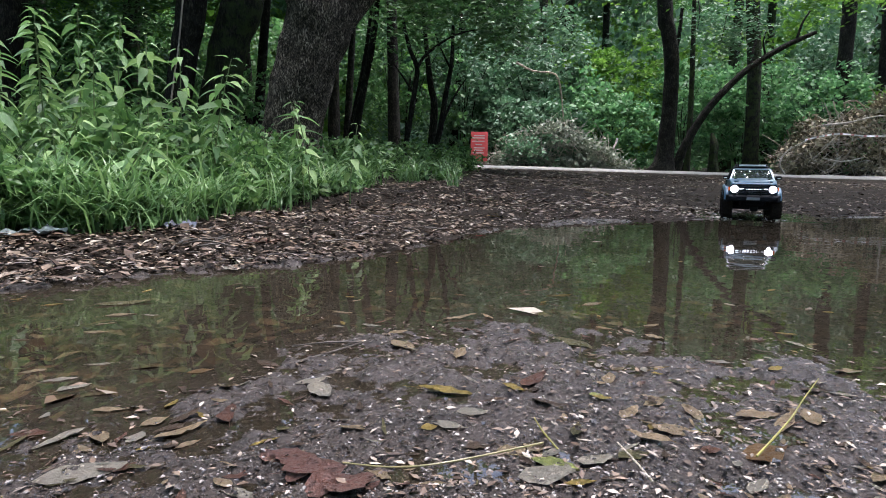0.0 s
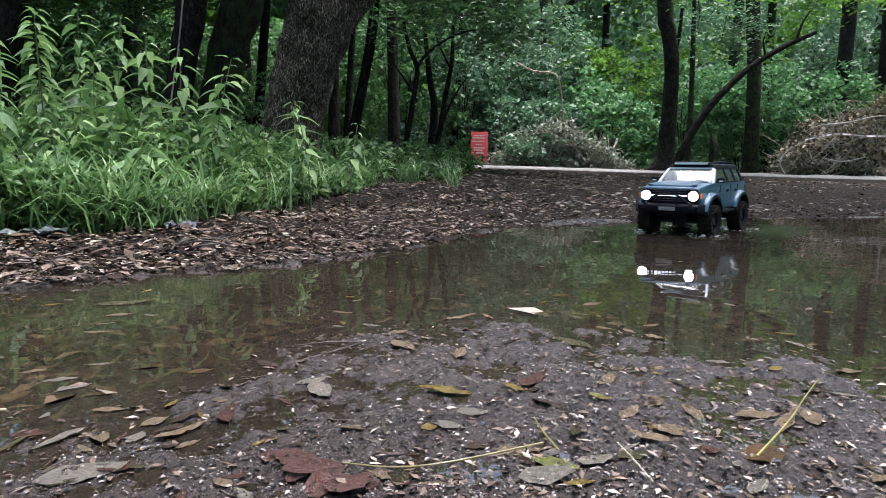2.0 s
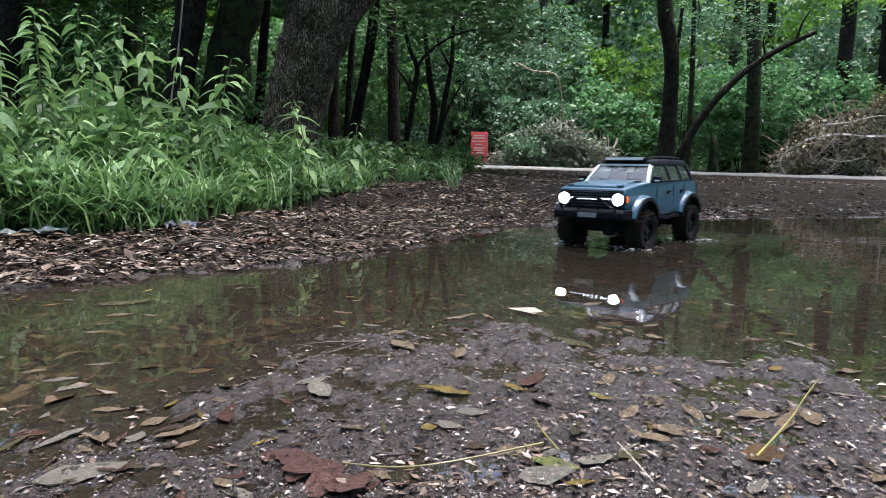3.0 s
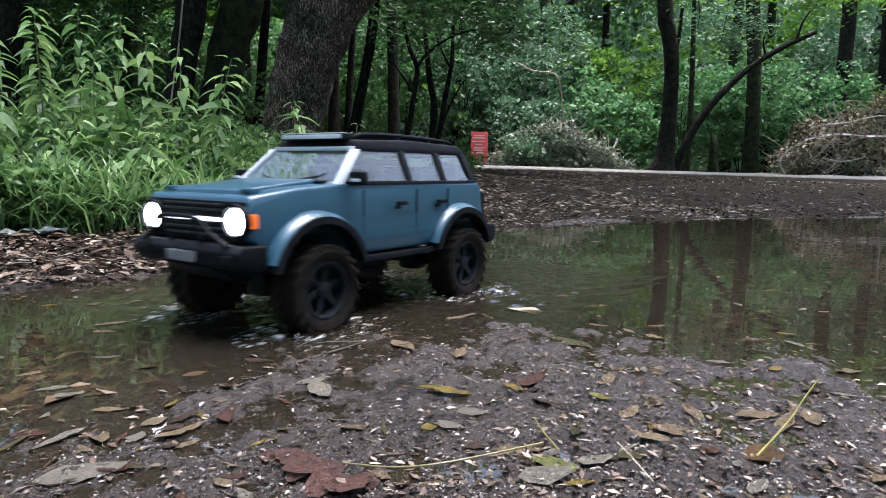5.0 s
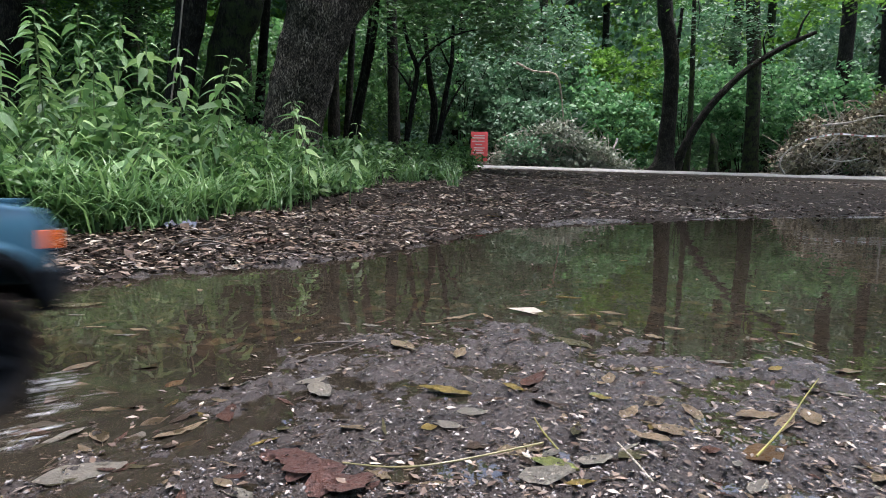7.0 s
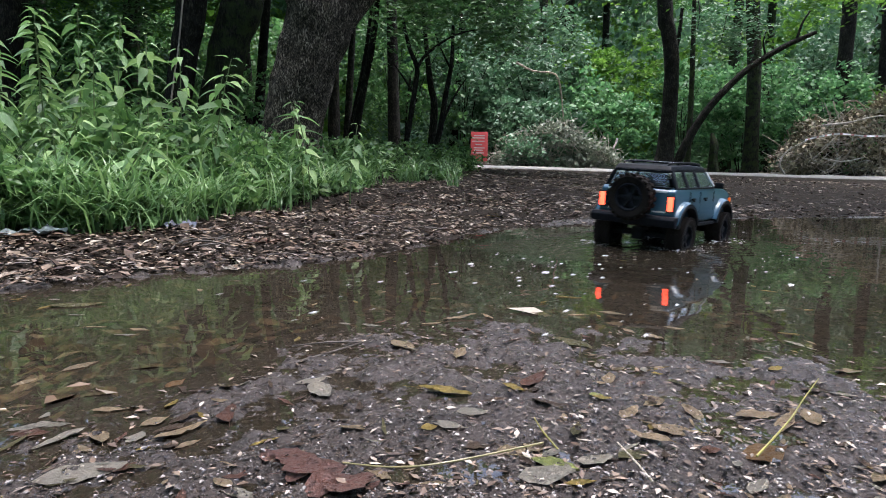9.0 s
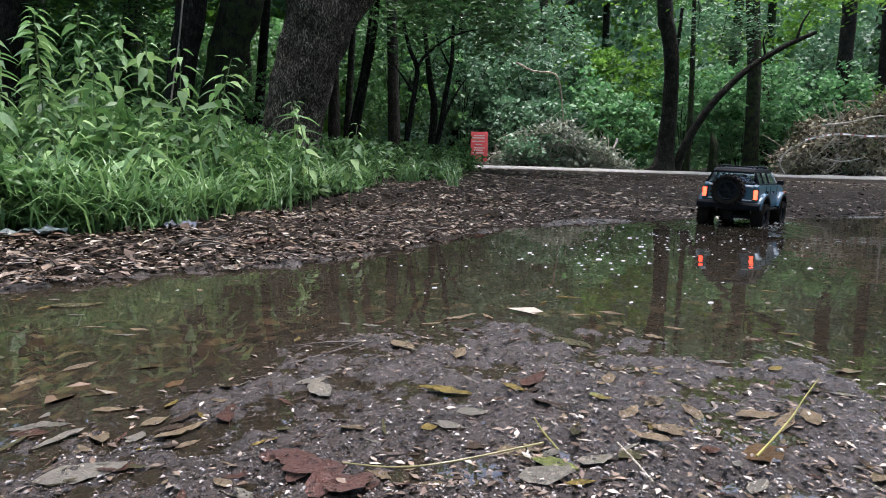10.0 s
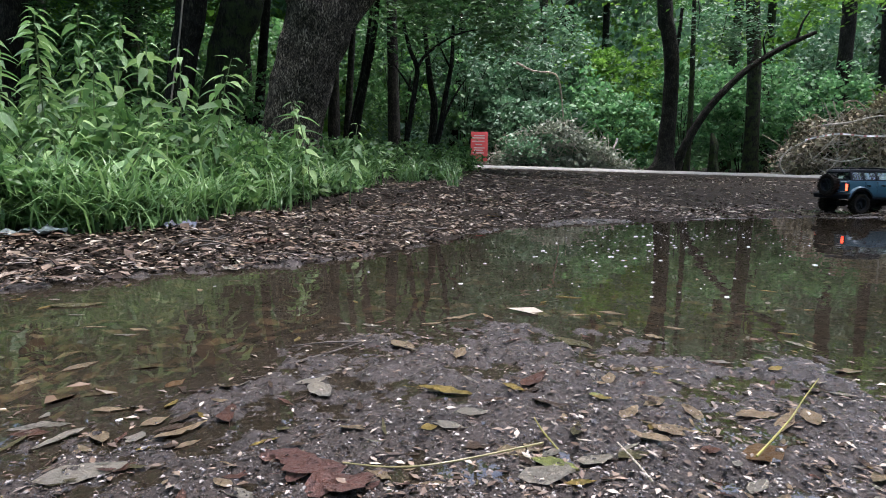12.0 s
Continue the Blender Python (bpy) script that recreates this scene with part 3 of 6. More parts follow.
def overhang():
    """Leafy boughs that hang into the clearing from above."""
    for x, y, z, rx, n, m, leaf in ((1.3, 8.5, 2.65, 1.1, 90, LEAF_LIGHT, 0.09), (2.3, 8.8, 2.75, 1.0, 80, LEAF_LIGHT, 0.09), (0.35, 7.6, 2.1, 0.7, 70, LEAF_TREE, 0.075),
                                    (0.9, 9.6, 2.75, 0.8, 60, LEAF_BLUE, 0.09), (3.3, 9.6, 3.0, 1.0, 70, LEAF_LIGHT, 0.09), (4.9, 10.5, 3.2, 1.2, 80, LEAF_LIGHT, 0.09),
                                    (6.5, 11.5, 3.3, 1.3, 80, LEAF_LIGHT, 0.10), (8.2, 12, 3.5, 1.3, 80, LEAF_LIGHT, 0.10), (4.9, 12.0, 2.55, 0.7, 40, LEAF_BLUE, 0.10),
                                    (0.7, 8.4, 1.75, 0.45, 30, LEAF_BLUE, 0.08), (-0.2, 7.9, 2.2, 0.8, 60, LEAF_TREE, 0.08), (-3.3, 6.4, 2.0, 0.8, 50, LEAF_TREE, 0.07),
                                    (1.6, 10.6, 2.2, 0.55, 36, LEAF_BLUE, 0.09), (-3.4, 8.2, 2.3, 1.2, 90, LEAF_TREE, 0.08), (-4.6, 9.0, 2.2, 1.2, 90, LEAF_TREE, 0.08)):
        b = new("leafy_bough")
        tagged(b, "leafy bough hanging down from the canopy", "bough", "boughs over the clearing")
        for k in range(3):
            bm = bmesh.new()
            a = rng.uniform(-1, 1)
            P = spline([(x + a, y + 0.4, z + 1.6), (x + a * 0.6, y + 0.2, z + 0.7), (x + rng.uniform(-0.8, 0.8) * rx, y, z + rng.uniform(-0.1, 0.2))], 8)
            tube(bm, P, np.linspace(0.022, 0.004, 8), 6)
            part("twig", bm, BARK_DARK, b)
        o = leaf_thing("foliage", sprays((x, y, z + 0.25), (rx, rx * 0.8, 0.42), n, 26, 0.26, 0.3), leaf, m, b, width=0.55, up=0.66)
        tagged(o, kind="stuff")


overhang()


def far_woods():
    pts = []
    for k in range(230):
        a = radians(rng.uniform(-44, 44))
        r = rng.uniform(18, 30)
        z = rng.uniform(0.3, 8.0)
        pts.append(sprays((r * math.sin(a), r * math.cos(a), z), (1.8, 1.8, 1.1), 34, 24, 0.45, 0.35))
    for name, some, m in (("far_woods", pts[0::3], LEAF_TREE), ("far_woods", pts[1::3], LEAF_BLUE), ("far_woods", pts[2::3], LEAF_LIGHT)):
        o = leaf_thing(name, np.concatenate(some), 0.21, m, width=0.65, up=0.5)
        tagged(o, "dense green foliage of the far wood", "woods", kind="stuff")
    pts = []
    for k in range(90):
        a = radians(rng.uniform(44, 316))
        r = rng.uniform(9, 16)
        pts.append(sprays((r * math.sin(a), r * math.cos(a), rng.uniform(0.5, 13)), (2.2, 2.2, 1.4), 60, 30, 0.6, 0.35))
    o = leaf_thing("woods_behind", np.concatenate(pts), 0.13, LEAF_TREE, width=0.6, up=0.55)
    tagged(o, "dense green foliage round the clearing", "woods", kind="stuff")
    # unseen leaves added high behind the eye, to break up sky in the windows
    pts = []
    for k in range(40):
        a, r = radians(rng.uniform(60, 300)), rng.uniform(5, 12)
        pts.append(sprays((r * math.sin(a), r * math.cos(a), rng.uniform(8, 13)), (2.0, 2.0, 0.9), 40, 22, 0.6, 0.35))
    for k in range(16):
        x, y = rng.uniform(-16, 8), rng.uniform(9, 30)
        pts.append(sprays((x, y, rng.uniform(6.0, 8.5) + 0.05 * y), (2.0, 2.0, 0.9), 24, 18, 0.6, 0.35))
    # unseen leaves added overhead, to darken the wood on the left
    for k in range(64):
        x, y = rng.uniform(-17, -0.8), rng.uniform(8.0, 26)
        pts.append(sprays((x, y, rng.uniform(4.6, 7.5) + 0.05 * y), (1.8, 1.8, 0.8), 30, 18, 0.6, 0.35))
    for k in range(26):
        x, y = rng.uniform(-7, -1.4), rng.uniform(7.0, 11)
        pts.append(sprays((x, y, rng.uniform(3.9, 5.5)), (1.3, 1.2, 0.5), 30, 22, 0.5, 0.35))
    # unseen leaves added to keep sun off the far flat and the windscreen
    for k in range(13):
        x, y = rng.uniform(1.0, 6.5), rng.uniform(2.8, 9)
        pts.append(sprays((x, y, rng.uniform(7.0, 9.0)), (1.3, 1.3, 0.5), 30, 22, 0.5, 0.35))
    for x, y in ((1.5, 2.7), (2.6, 4.0)):
        pts.append(sprays((x, y, 8.0), (1.2, 1.1, 0.5), 30, 22, 0.5, 0.35))
    o = leaf_thing("canopy", np.concatenate(pts), 0.19, LEAF_TREE, width=0.6, up=0.7)
    tagged(o, "unseen green leaf canopy added to shade the wood and the car", "canopy", kind="stuff")
    # distance: a plain dark green wall of wood
    m = mat("far_wood_green", [(0.02, 0.05, 0.018), (0.05, 0.105, 0.035), (0.10, 0.19, 0.06)], rough=0.9, scale=1.3, detail=12)
    th = np.radians(np.linspace(-180, 180, 121))
    v = np.concatenate([np.stack([36 * np.sin(th), 36 * np.cos(th), np.full(121, z)], 1) for z in (-1.0, 11.0)])
    i = np.arange(120)
    o = new("backdrop", np_mesh("backdrop", v, np.stack([i, i + 1, i + 122, i + 121], 1), m))
    tagged(o, "dark green distance of the wood", "backdrop", kind="structure")


far_woods()


# ---------------- nettles, grass and litter on the bank ----------------
EDGE = np.array([(-1.254, 1.448), (-1.023, 1.496), (-0.84, 1.448), (-0.782, 1.583), (-0.743, 1.833), (-0.704, 2.084), (-0.656, 2.567), (-0.511, 3.184), (-0.454, 4.053), (-0.579, 5.308)])


def edge_x(y):
    """Where the growth on the bank begins, for a distance y."""
    return np.interp(y, EDGE[1:, 1], EDGE[1:, 0], left=-1.1)


def grown(x):
    """How high the growth stands above the datum."""
    return np.interp(x, [-3.5, -1.5, -1.1, -0.8, -0.5, -0.35, 0], [0.62, 0.56, 0.47, 0.38, 0.31, 0.25, 0.12])


def nettle_leaf_mesh():
    """One pointed toothed leaf, folded along its midrib and drooping; length 1 along +x."""
    bm = bmesh.new()
    n = 7
    mid, lo, hi = [], [], []
    for k in range(n + 1):
        u = k / n
        w = 0.215 * math.sin(math.pi * min(1, u * 1.02) ** 0.66) * (1 - 0.30 * u)
        w *= 1 + (0.06 if k % 2 else -0.06)
        z = -0.46 * u * u
        mid.append(bm.verts.new((u, 0, z - 0.03)))
        if 0 < k < n:
            lo.append(bm.verts.new((u - 0.03, -w, z + 0.05 * w / 0.3)))
            hi.append(bm.verts.new((u - 0.03, w, z + 0.05 * w / 0.3)))
    for k in range(n):
        for row, flip in ((lo, False), (hi, True)):
            vs = [mid[k]] + ([row[k - 1]] if k > 0 else []) + ([row[k]] if k < n - 1 else []) + [mid[k + 1]]
            bm.faces.new(vs if flip else vs[::-1])
    me = bpy.data.meshes.new("leaf")
    bm.to_mesh(me)
    bm.free()
    me.materials.append(LEAF_NEAR)
    me.shade_smooth()
    return me


NETTLE_LEAF = nettle_leaf_mesh()
STEM = mat("green_stem", [(0.06, 0.10, 0.03), (0.11, 0.15, 0.05)], rough=0.5, scale=30)


def nettle(x, y, top, label="tall green nettle plant with drooping toothed leaves"):
    g = height(x, y)
    n = new("nettle")
    tagged(n, label, "plant", "nettles on the bank")
    lean, turn = rng.normal(size=2) * 0.05, rng.uniform(0, 3.14)
    h = top - g

    def at(u):
        return Vector((x + lean[0] * u * u, y + lean[1] * u * u, g + h * u))
    bm = bmesh.new()
    tube(bm, [at(u) - Vector((0, 0, 0.01 if u == 0 else 0)) for u in np.linspace(0, 1, 6)], np.linspace(0.0032, 0.0014, 6), 6)
    part("stem", bm, STEM, n)
    pairs = max(6, int(h / 0.040))
    for k in range(pairs):
        u = 0.32 + 0.68 * (k + 1) / pairs
        s = (0.088 if k < pairs - 2 else 0.058) * rng.uniform(0.75, 1.2) * (1 - 0.25 * (u - 0.3))
        for side in (0, 1):
            o = bpy.data.objects.new("leaf", NETTLE_LEAF)
            scene.collection.objects.link(o)
            o.parent = n
            a = turn + k * math.pi / 2 + side * math.pi + rng.normal() * 0.25
            dip = rng.uniform(-14, 34) - (14 if u > 0.95 else 0)
            p = at(u)
            o.matrix_basis = Matrix.Translation(p) @ Euler((rng.normal() * 0.2, radians(dip), a)).to_matrix().to_4x4() @ Matrix.Translation((0.012, 0, 0)) @ Matrix.Diagonal((s, s, s, 1))


def bank_plants():
    for x, y, t in ((-1.62, 2.45, 0.64), (-1.50, 2.5, 0.72), (-1.40, 2.35, 0.66), (-1.30, 2.4, 0.70), (-1.22, 2.5, 0.71), (-1.06, 2.4, 0.62), (-0.98, 2.5, 0.58), (-0.84, 2.42, 0.54),
                    (-0.90, 2.55, 0.50), (-0.52, 2.6, 0.41), (-0.58, 2.75, 0.42), (-0.41, 2.9, 0.35), (-1.72, 2.3, 0.6), (-1.15, 2.2, 0.52), (-1.45, 2.15, 0.55)):
        nettle(x, y, t + 0.05)
    done = 0
    while done < 88:
        y = rng.uniform(1.75, 4.2)
        x = rng.uniform(-2.6, -0.35)
        if x > edge_x(y) - 0.06 or x / y < -0.72:
            continue
        nettle(x, y, float(grown(x)) * rng.uniform(0.5, 0.84), "green nettle plant among other undergrowth")
        done += 1
    for x, y, h in ((-0.36, 4.1, 0.16), (-0.22, 4.7, 0.14), (-0.05, 5.2, 0.15), (0.12, 5.9, 0.13), (-0.30, 5.5, 0.2), (0.05, 6.4, 0.16), (-0.5, 4.9, 0.2)):
        nettle(x, y, height(x, y) + h, "small green nettle plant at the edge of the leaf litter")
    # loose small-leaved undergrowth between the nettles
    n = 60000
    y = 1.5 + 4.2 * rng.uniform(0, 1, n) ** 1.5
    x = np.where(rng.uniform(0, 1, n) < 0.4, edge_x(y) - rng.exponential(0.16, n), rng.uniform(-4.2, -0.2, n))
    keep = (x < edge_x(y) + 0.03 * rng.normal(size=n)) & ((x / y > -0.8) | (rng.uniform(0, 1, n) < 0.5))
    x, y = x[keep], y[keep]
    g = land(x, y)
    depth = np.clip((edge_x(y) - x) / 0.35, 0.3, 1)
    hh = (grown(x) * 0.86 - g) * depth
    clump = 0.62 + 0.55 * lumps(x, y, 8, 21)
    z = g + 0.02 + np.maximum(0.05, hh * np.clip(clump, 0.18, 1.12)) * rng.uniform(0, 1, len(x)) ** 0.7
    o = leaf_thing("undergrowth", np.stack([x, y, z], 1), 0.056, LEAF_UNDER, width=0.40, up=0.42, droop=0.9)
    tagged(o, "dense green small-leaved undergrowth on the bank", "undergrowth", kind="stuff")


bank_plants()


def grass():
    tufts, blades = 150, 24
    ty = 1.44 + 3.1 * rng.uniform(0, 1, tufts) ** 1.6
    tx = edge_x(ty) - rng.exponential(0.13, tufts) + rng.uniform(-0.03, 0.06, tufts)
    tx[:42] = rng.uniform(-1.42, -0.84, 42)
    ty[:42] = 1.47 + 0.34 * rng.uniform(0, 1, 42)
    # loose tufts out on the litter by the saplings
    tx[42:64] = rng.uniform(-0.46, 0.14, 22)
    ty[42:64] = rng.uniform(4.2, 6.3, 22)
    size = np.repeat(rng.uniform(0.55, 1.25, tufts), blades)
    x = np.repeat(tx, blades) + 0.022 * rng.normal(size=tufts * blades)
    y = np.repeat(ty, blades) + 0.022 * rng.normal(size=tufts * blades)
    keep = (x / y > -0.8) & (rng.uniform(0, 1, len(x)) < 0.85)
    x, y, size = x[keep], y[keep], size[keep]
    g = land(x, y)
    m = len(x)
    L = rng.uniform(0.10, 0.30, m) * size
    a = rng.uniform(0, 6.283, m)
    bend = rng.uniform(0.55, 1.7, m)
    w = rng.uniform(0.0014, 0.0040, m)
    d = np.stack([np.cos(a), np.sin(a), 0 * a], 1)
    s = np.stack([-np.sin(a), np.cos(a), 0 * a], 1)
    p0 = np.stack([x, y, g - 0.01], 1)
    cols = []
    for k, u in enumerate((0, 0.3, 0.6, 0.85, 1.0)):
        c = p0 + d * (L * bend * 0.62 * u ** 1.8)[:, None] + np.array([0, 0, 1.0]) * (L * (u - 0.42 * bend * u ** 2.6))[:, None]
        ww = (w * (1, 1, 0.85, 0.5, 0.06)[k])[:, None]
        cols += [c - s * ww, c + s * ww]
    v = np.stack(cols, 1).reshape(-1, 3)
    i = np.arange(m)[:, None] * 10
    f = np.concatenate([i + np.array([2 * k, 2 * k + 1, 2 * k + 3, 2 * k + 2]) for k in range(4)], 1).reshape(-1, 4)
    o = new("grass", np_mesh("grass", v, f, GRASS, True))
    tagged(o, "long arching green grass along the bank", "grass", kind="stuff")


grass()


def litter():
    """Fallen leaves past counting on the bank and the flat behind."""
    n = 120000
    r = np.where(rng.uniform(0, 1, n) < 0.5, np.exp(rng.uniform(math.log(1.0), math.log(9.4), n)), rng.uniform(2.2, 9.4, n))
    a = np.radians(rng.uniform(-42, 42, n))
    x, y = r * np.sin(a), r * np.cos(a)
    sd = shore_distance(x, y)
    keep = (sd > 0.015) & (y > 1.0 + 0.15 * x) & (rng.uniform(0, 1, n) < np.clip(0.5 + 0.5 * lumps(x, y, 6, 41), 0.12, 1)) & ~(rng.uniform(0, 1, n) < 0.72 * smooth01((x - 0.7 - 0.12 * y) / 0.9)) & (y < 9.4)
    x, y = x[keep], y[keep]
    z = land(x, y) + rng.uniform(0.002, 0.010, len(x))
    me = leaf_mesh("leaf_litter", np.stack([x, y, z], 1), np.clip(np.exp(rng.normal(math.log(0.0108), 0.52, len(x))), 0, 0.036) * (1 + 0.2 * y), LITTER, rng, width=0.42, up=0.80, fold=0.3)
    o = new("leaf_litter", me)
    tagged(o, "brown and tan fallen leaves covering the bank", "leaf litter", kind="stuff")
    # thinner litter behind and beside, and sunken leaves on the bed of the puddle
    n = 16000
    r, a = np.exp(rng.uniform(math.log(0.9), math.log(9.4), n)), np.radians(rng.uniform(36, 330, n))
    x, y = r * np.sin(a), r * np.cos(a)
    keep = shore_distance(x, y) > 0.02
    x, y = x[keep], y[keep]
    pts = np.stack([x, y, land(x, y) + rng.uniform(0.002, 0.008, len(x))], 1)
    n = 2600
    r, a = np.exp(rng.uniform(math.log(0.45), math.log(2.6), n)), np.radians(rng.uniform(-38, 38, n))
    x, y = r * np.sin(a), r * np.cos(a)
    keep = shore_distance(x, y) < -0.09
    x, y = x[keep], y[keep]
    pts = np.vstack([pts, np.stack([x, y, land(x, y) + 0.0025], 1)])
    o = new("scattered_leaves", leaf_mesh("scattered_leaves", pts, np.exp(rng.normal(math.log(0.024), 0.4, len(pts))), LITTER, rng, width=0.45, up=0.85, fold=0.25))
    tagged(o, "brown fallen leaves strewn thinly and sunken in the puddle", "leaf litter", kind="stuff")
    bm = bmesh.new()
    for k in range(420):
        r = math.exp(rng.uniform(math.log(1.1), math.log(6)))
        a = radians(rng.uniform(-40, 40))
        x, y = r * math.sin(a), r * math.cos(a)
        if shore_distance(np.array([x]), np.array([y]))[0] < 0.02 or y < 1.0 + 0.15 * x:
            continue
        t, L = rng.uniform(0, 3.14), rng.uniform(0.03, 0.13)
        z = height(x, y) + 0.006
        e = (x + math.cos(t) * L, y + math.sin(t) * L)
        tube(bm, [(x, y, z), ((x + e[0]) / 2, (y + e[1]) / 2 + rng.normal() * 0.006, z + 0.004), (*e, height(*e) + 0.005)], [0.0022, 0.002, 0.001], 5)
    o = link("twig_litter", bm, TWIG)
    tagged(o, "thin dark fallen twigs lying on the bank", "twigs", kind="stuff")


litter()


# ---------------- the radio-controlled off-road car ----------------
PAINT = mat("blue_paint", [(0.016, 0.066, 0.106), (0.021, 0.078, 0.124)], rough=0.36, scale=9, metal=0.1, coat=0.35)
BLACK = mat("black_plastic", [(0.004, 0.005, 0.007), (0.008, 0.010, 0.013)], rough=0.45, rough2=0.65, scale=60, bump=0.2, bump_scale=400, spec=0.08)
FLARE = mat("grey_flare_plastic", [(0.016, 0.021, 0.028), (0.024, 0.030, 0.038)], rough=0.28, rough2=0.42, scale=40)
RUBBER = mat("muddy_tyre_rubber", [(0.003, 0.003, 0.003), (0.006, 0.005, 0.005), (0.013, 0.011, 0.009)], rough=0.6, rough2=0.9, spec=0.06, scale=30, bump=0.3, bump_scale=200)
RIM = mat("dark_grey_rim", [(0.005, 0.006, 0.008), (0.010, 0.013, 0.017)], rough=0.7, scale=30, spec=0.12)
# pale base colour stands in for sky mirrored by the windscreen surround
SKY_SHEEN = mat("painted_sky_sheen", [(0.42, 0.48, 0.53), (0.55, 0.6, 0.64)], rough=0.25, scale=30, coat=0.6)
GLASS = sheet_glass("tinted_window", (0.86, 0.92, 0.90), 1.5, 0.03, 0.05, (0.34, 0.40, 0.40), thin=True)
LENS = glow("lit_headlight", (0.92, 0.96, 1.0), 9.0)
LAMPBAR = mat("pale_lamp_lens", [(0.55, 0.6, 0.62), (0.7, 0.74, 0.76)], rough=0.15, scale=200, coat=0.5)
GRILLE_LIT = glow("lit_grille_strip", (0.85, 0.93, 1.0), 0.9)
AMBER = glow("amber_lens", (0.6, 0.12, 0.02), 0.22)
RED = glow("lit_tail_lens", (1.0, 0.07, 0.03), 1.5)
PLATE = mat("plate_white", [(0.14, 0.15, 0.17), (0.19, 0.20, 0.22)], rough=0.4, scale=50)


def prism(bm, prof, y0, y1, bevel=0.0, taper=None):
    """A side outline (x, z) pulled from y0 to y1."""
    a = [bm.verts.new((x, y0, z)) for x, z in prof]
    b = [bm.verts.new((x, y1, z)) for x, z in prof]
    n = len(prof)
    fs = [bm.faces.new(a), bm.faces.new(b[::-1])]
    for k in range(n):
        fs.append(bm.faces.new((a[k], b[k], b[(k + 1) % n], a[(k + 1) % n])))
    bmesh.ops.recalc_face_normals(bm, faces=fs)
    if taper:
        for v in a + b:
            v.co.y *= taper(v.co.x, v.co.z)
    if bevel:
        es = [e for e in {e for f in fs for e in f.edges} if e.calc_face_angle(0) > radians(35)]
        bmesh.ops.bevel(bm, geom=es, offset=bevel, segments=3, affect="EDGES", profile=0.6)


def beam(bm, p, q, wx, wy, bevel=0.0015):
    """A bar from p to q with an upright cut of wx by wy."""
    vs = []
    for c in (p, q):
        for dx, dy in ((-1, -1), (1, -1), (1, 1), (-1, 1)):
            vs.append(bm.verts.new((c[0] + dx * wx / 2, c[1] + dy * wy / 2, c[2])))
    idx = [(3, 2, 1, 0), (4, 5, 6, 7), (0, 1, 5, 4), (1, 2, 6, 5), (2, 3, 7, 6), (3, 0, 4, 7)]
    fs = [bm.faces.new([vs[k] for k in f]) for f in idx]
    bmesh.ops.recalc_face_normals(bm, faces=fs)
    if bevel:
        bmesh.ops.bevel(bm, geom=list({e for f in fs for e in f.edges}), offset=bevel, segments=2, affect="EDGES", profile=0.6)


def pane(bm, corners, thick):
    """A flat sheet through four corners, with thickness along its normal."""
    c = [Vector(p) for p in corners]
    n = (c[1] - c[0]).cross(c[3] - c[0]).normalized() * thick / 2
    lo, hi = [bm.verts.new(p - n) for p in c], [bm.verts.new(p + n) for p in c]
    fs = [bm.faces.new(lo[::-1]), bm.faces.new(hi)]
    for k in range(4):
        fs.append(bm.faces.new((lo[k], lo[(k + 1) % 4], hi[(k + 1) % 4], hi[k])))
    bmesh.ops.recalc_face_normals(bm, faces=fs)


def lathe(bm, prof, sides=40, axis="y"):
    """Turns (radius, along) pairs round the y or x axis; closed loop of profile."""
    rings = []
    for k in range(sides):
        a = 2 * math.pi * k / sides
        ring = []
        for r, h in prof:
            p = (math.cos(a) * r, h, math.sin(a) * r) if axis == "y" else (h, math.cos(a) * r, math.sin(a) * r)
            ring.append(bm.verts.new(p))
        rings.append(ring)
    n = len(prof)
    fs = []
    for k in range(sides):
        r0, r1 = rings[k], rings[(k + 1) % sides]
        for j in range(n):
            fs.append(bm.faces.new((r0[j], r0[(j + 1) % n], r1[(j + 1) % n], r1[j])))
    bmesh.ops.recalc_face_normals(bm, faces=fs)


TYRE_R, HUB, TRACK, AXLE = 0.0545, 0.0600, 0.1, 0.155


def arch(cx, cz, r, a0, a1, n=14):
    return [(cx + r * math.cos(radians(a)), cz + r * math.sin(radians(a))) for a in np.linspace(a0, a1, n)]


def build_tyre(parent, R=TYRE_R, W=0.045):
    bm = bmesh.new()
    w = W / 2
    lathe(bm, [(0.034, -w * 0.75), (0.040, -w * 0.95), (R * 0.86, -w), (R * 0.93, -w * 0.86), (R * 0.935, 0), (R * 0.93, w * 0.86), (R * 0.86, w),
               (0.040, w * 0.95), (0.034, w * 0.75)], 48)
    tyre = part("tyre", bm, RUBBER, parent)
    bm = bmesh.new()
    box(bm, (0, 0, 0), (R * 0.10, w * 0.9, R * 0.17), 0.0008)
    first = part("tread_block", bm, RUBBER, parent)
    blocks = 20
    for k in range(blocks):
        for side in (-1, 1):
            a = 2 * math.pi * (k + (0.5 if side > 0 else 0)) / blocks
            if k == 0 and side < 0:
                o = first
            else:
                o = bpy.data.objects.new("tread_block", first.data)
                scene.collection.objects.link(o)
                o.parent = parent
            rot = Matrix.Rotation(-a, 3, "Y") @ Matrix.Rotation(side * 0.32, 3, "X")
            o.matrix_basis = Matrix.Translation((math.cos(a) * R * 0.95, side * w * 0.56, math.sin(a) * R * 0.95)) @ rot.to_4x4()
    return tyre


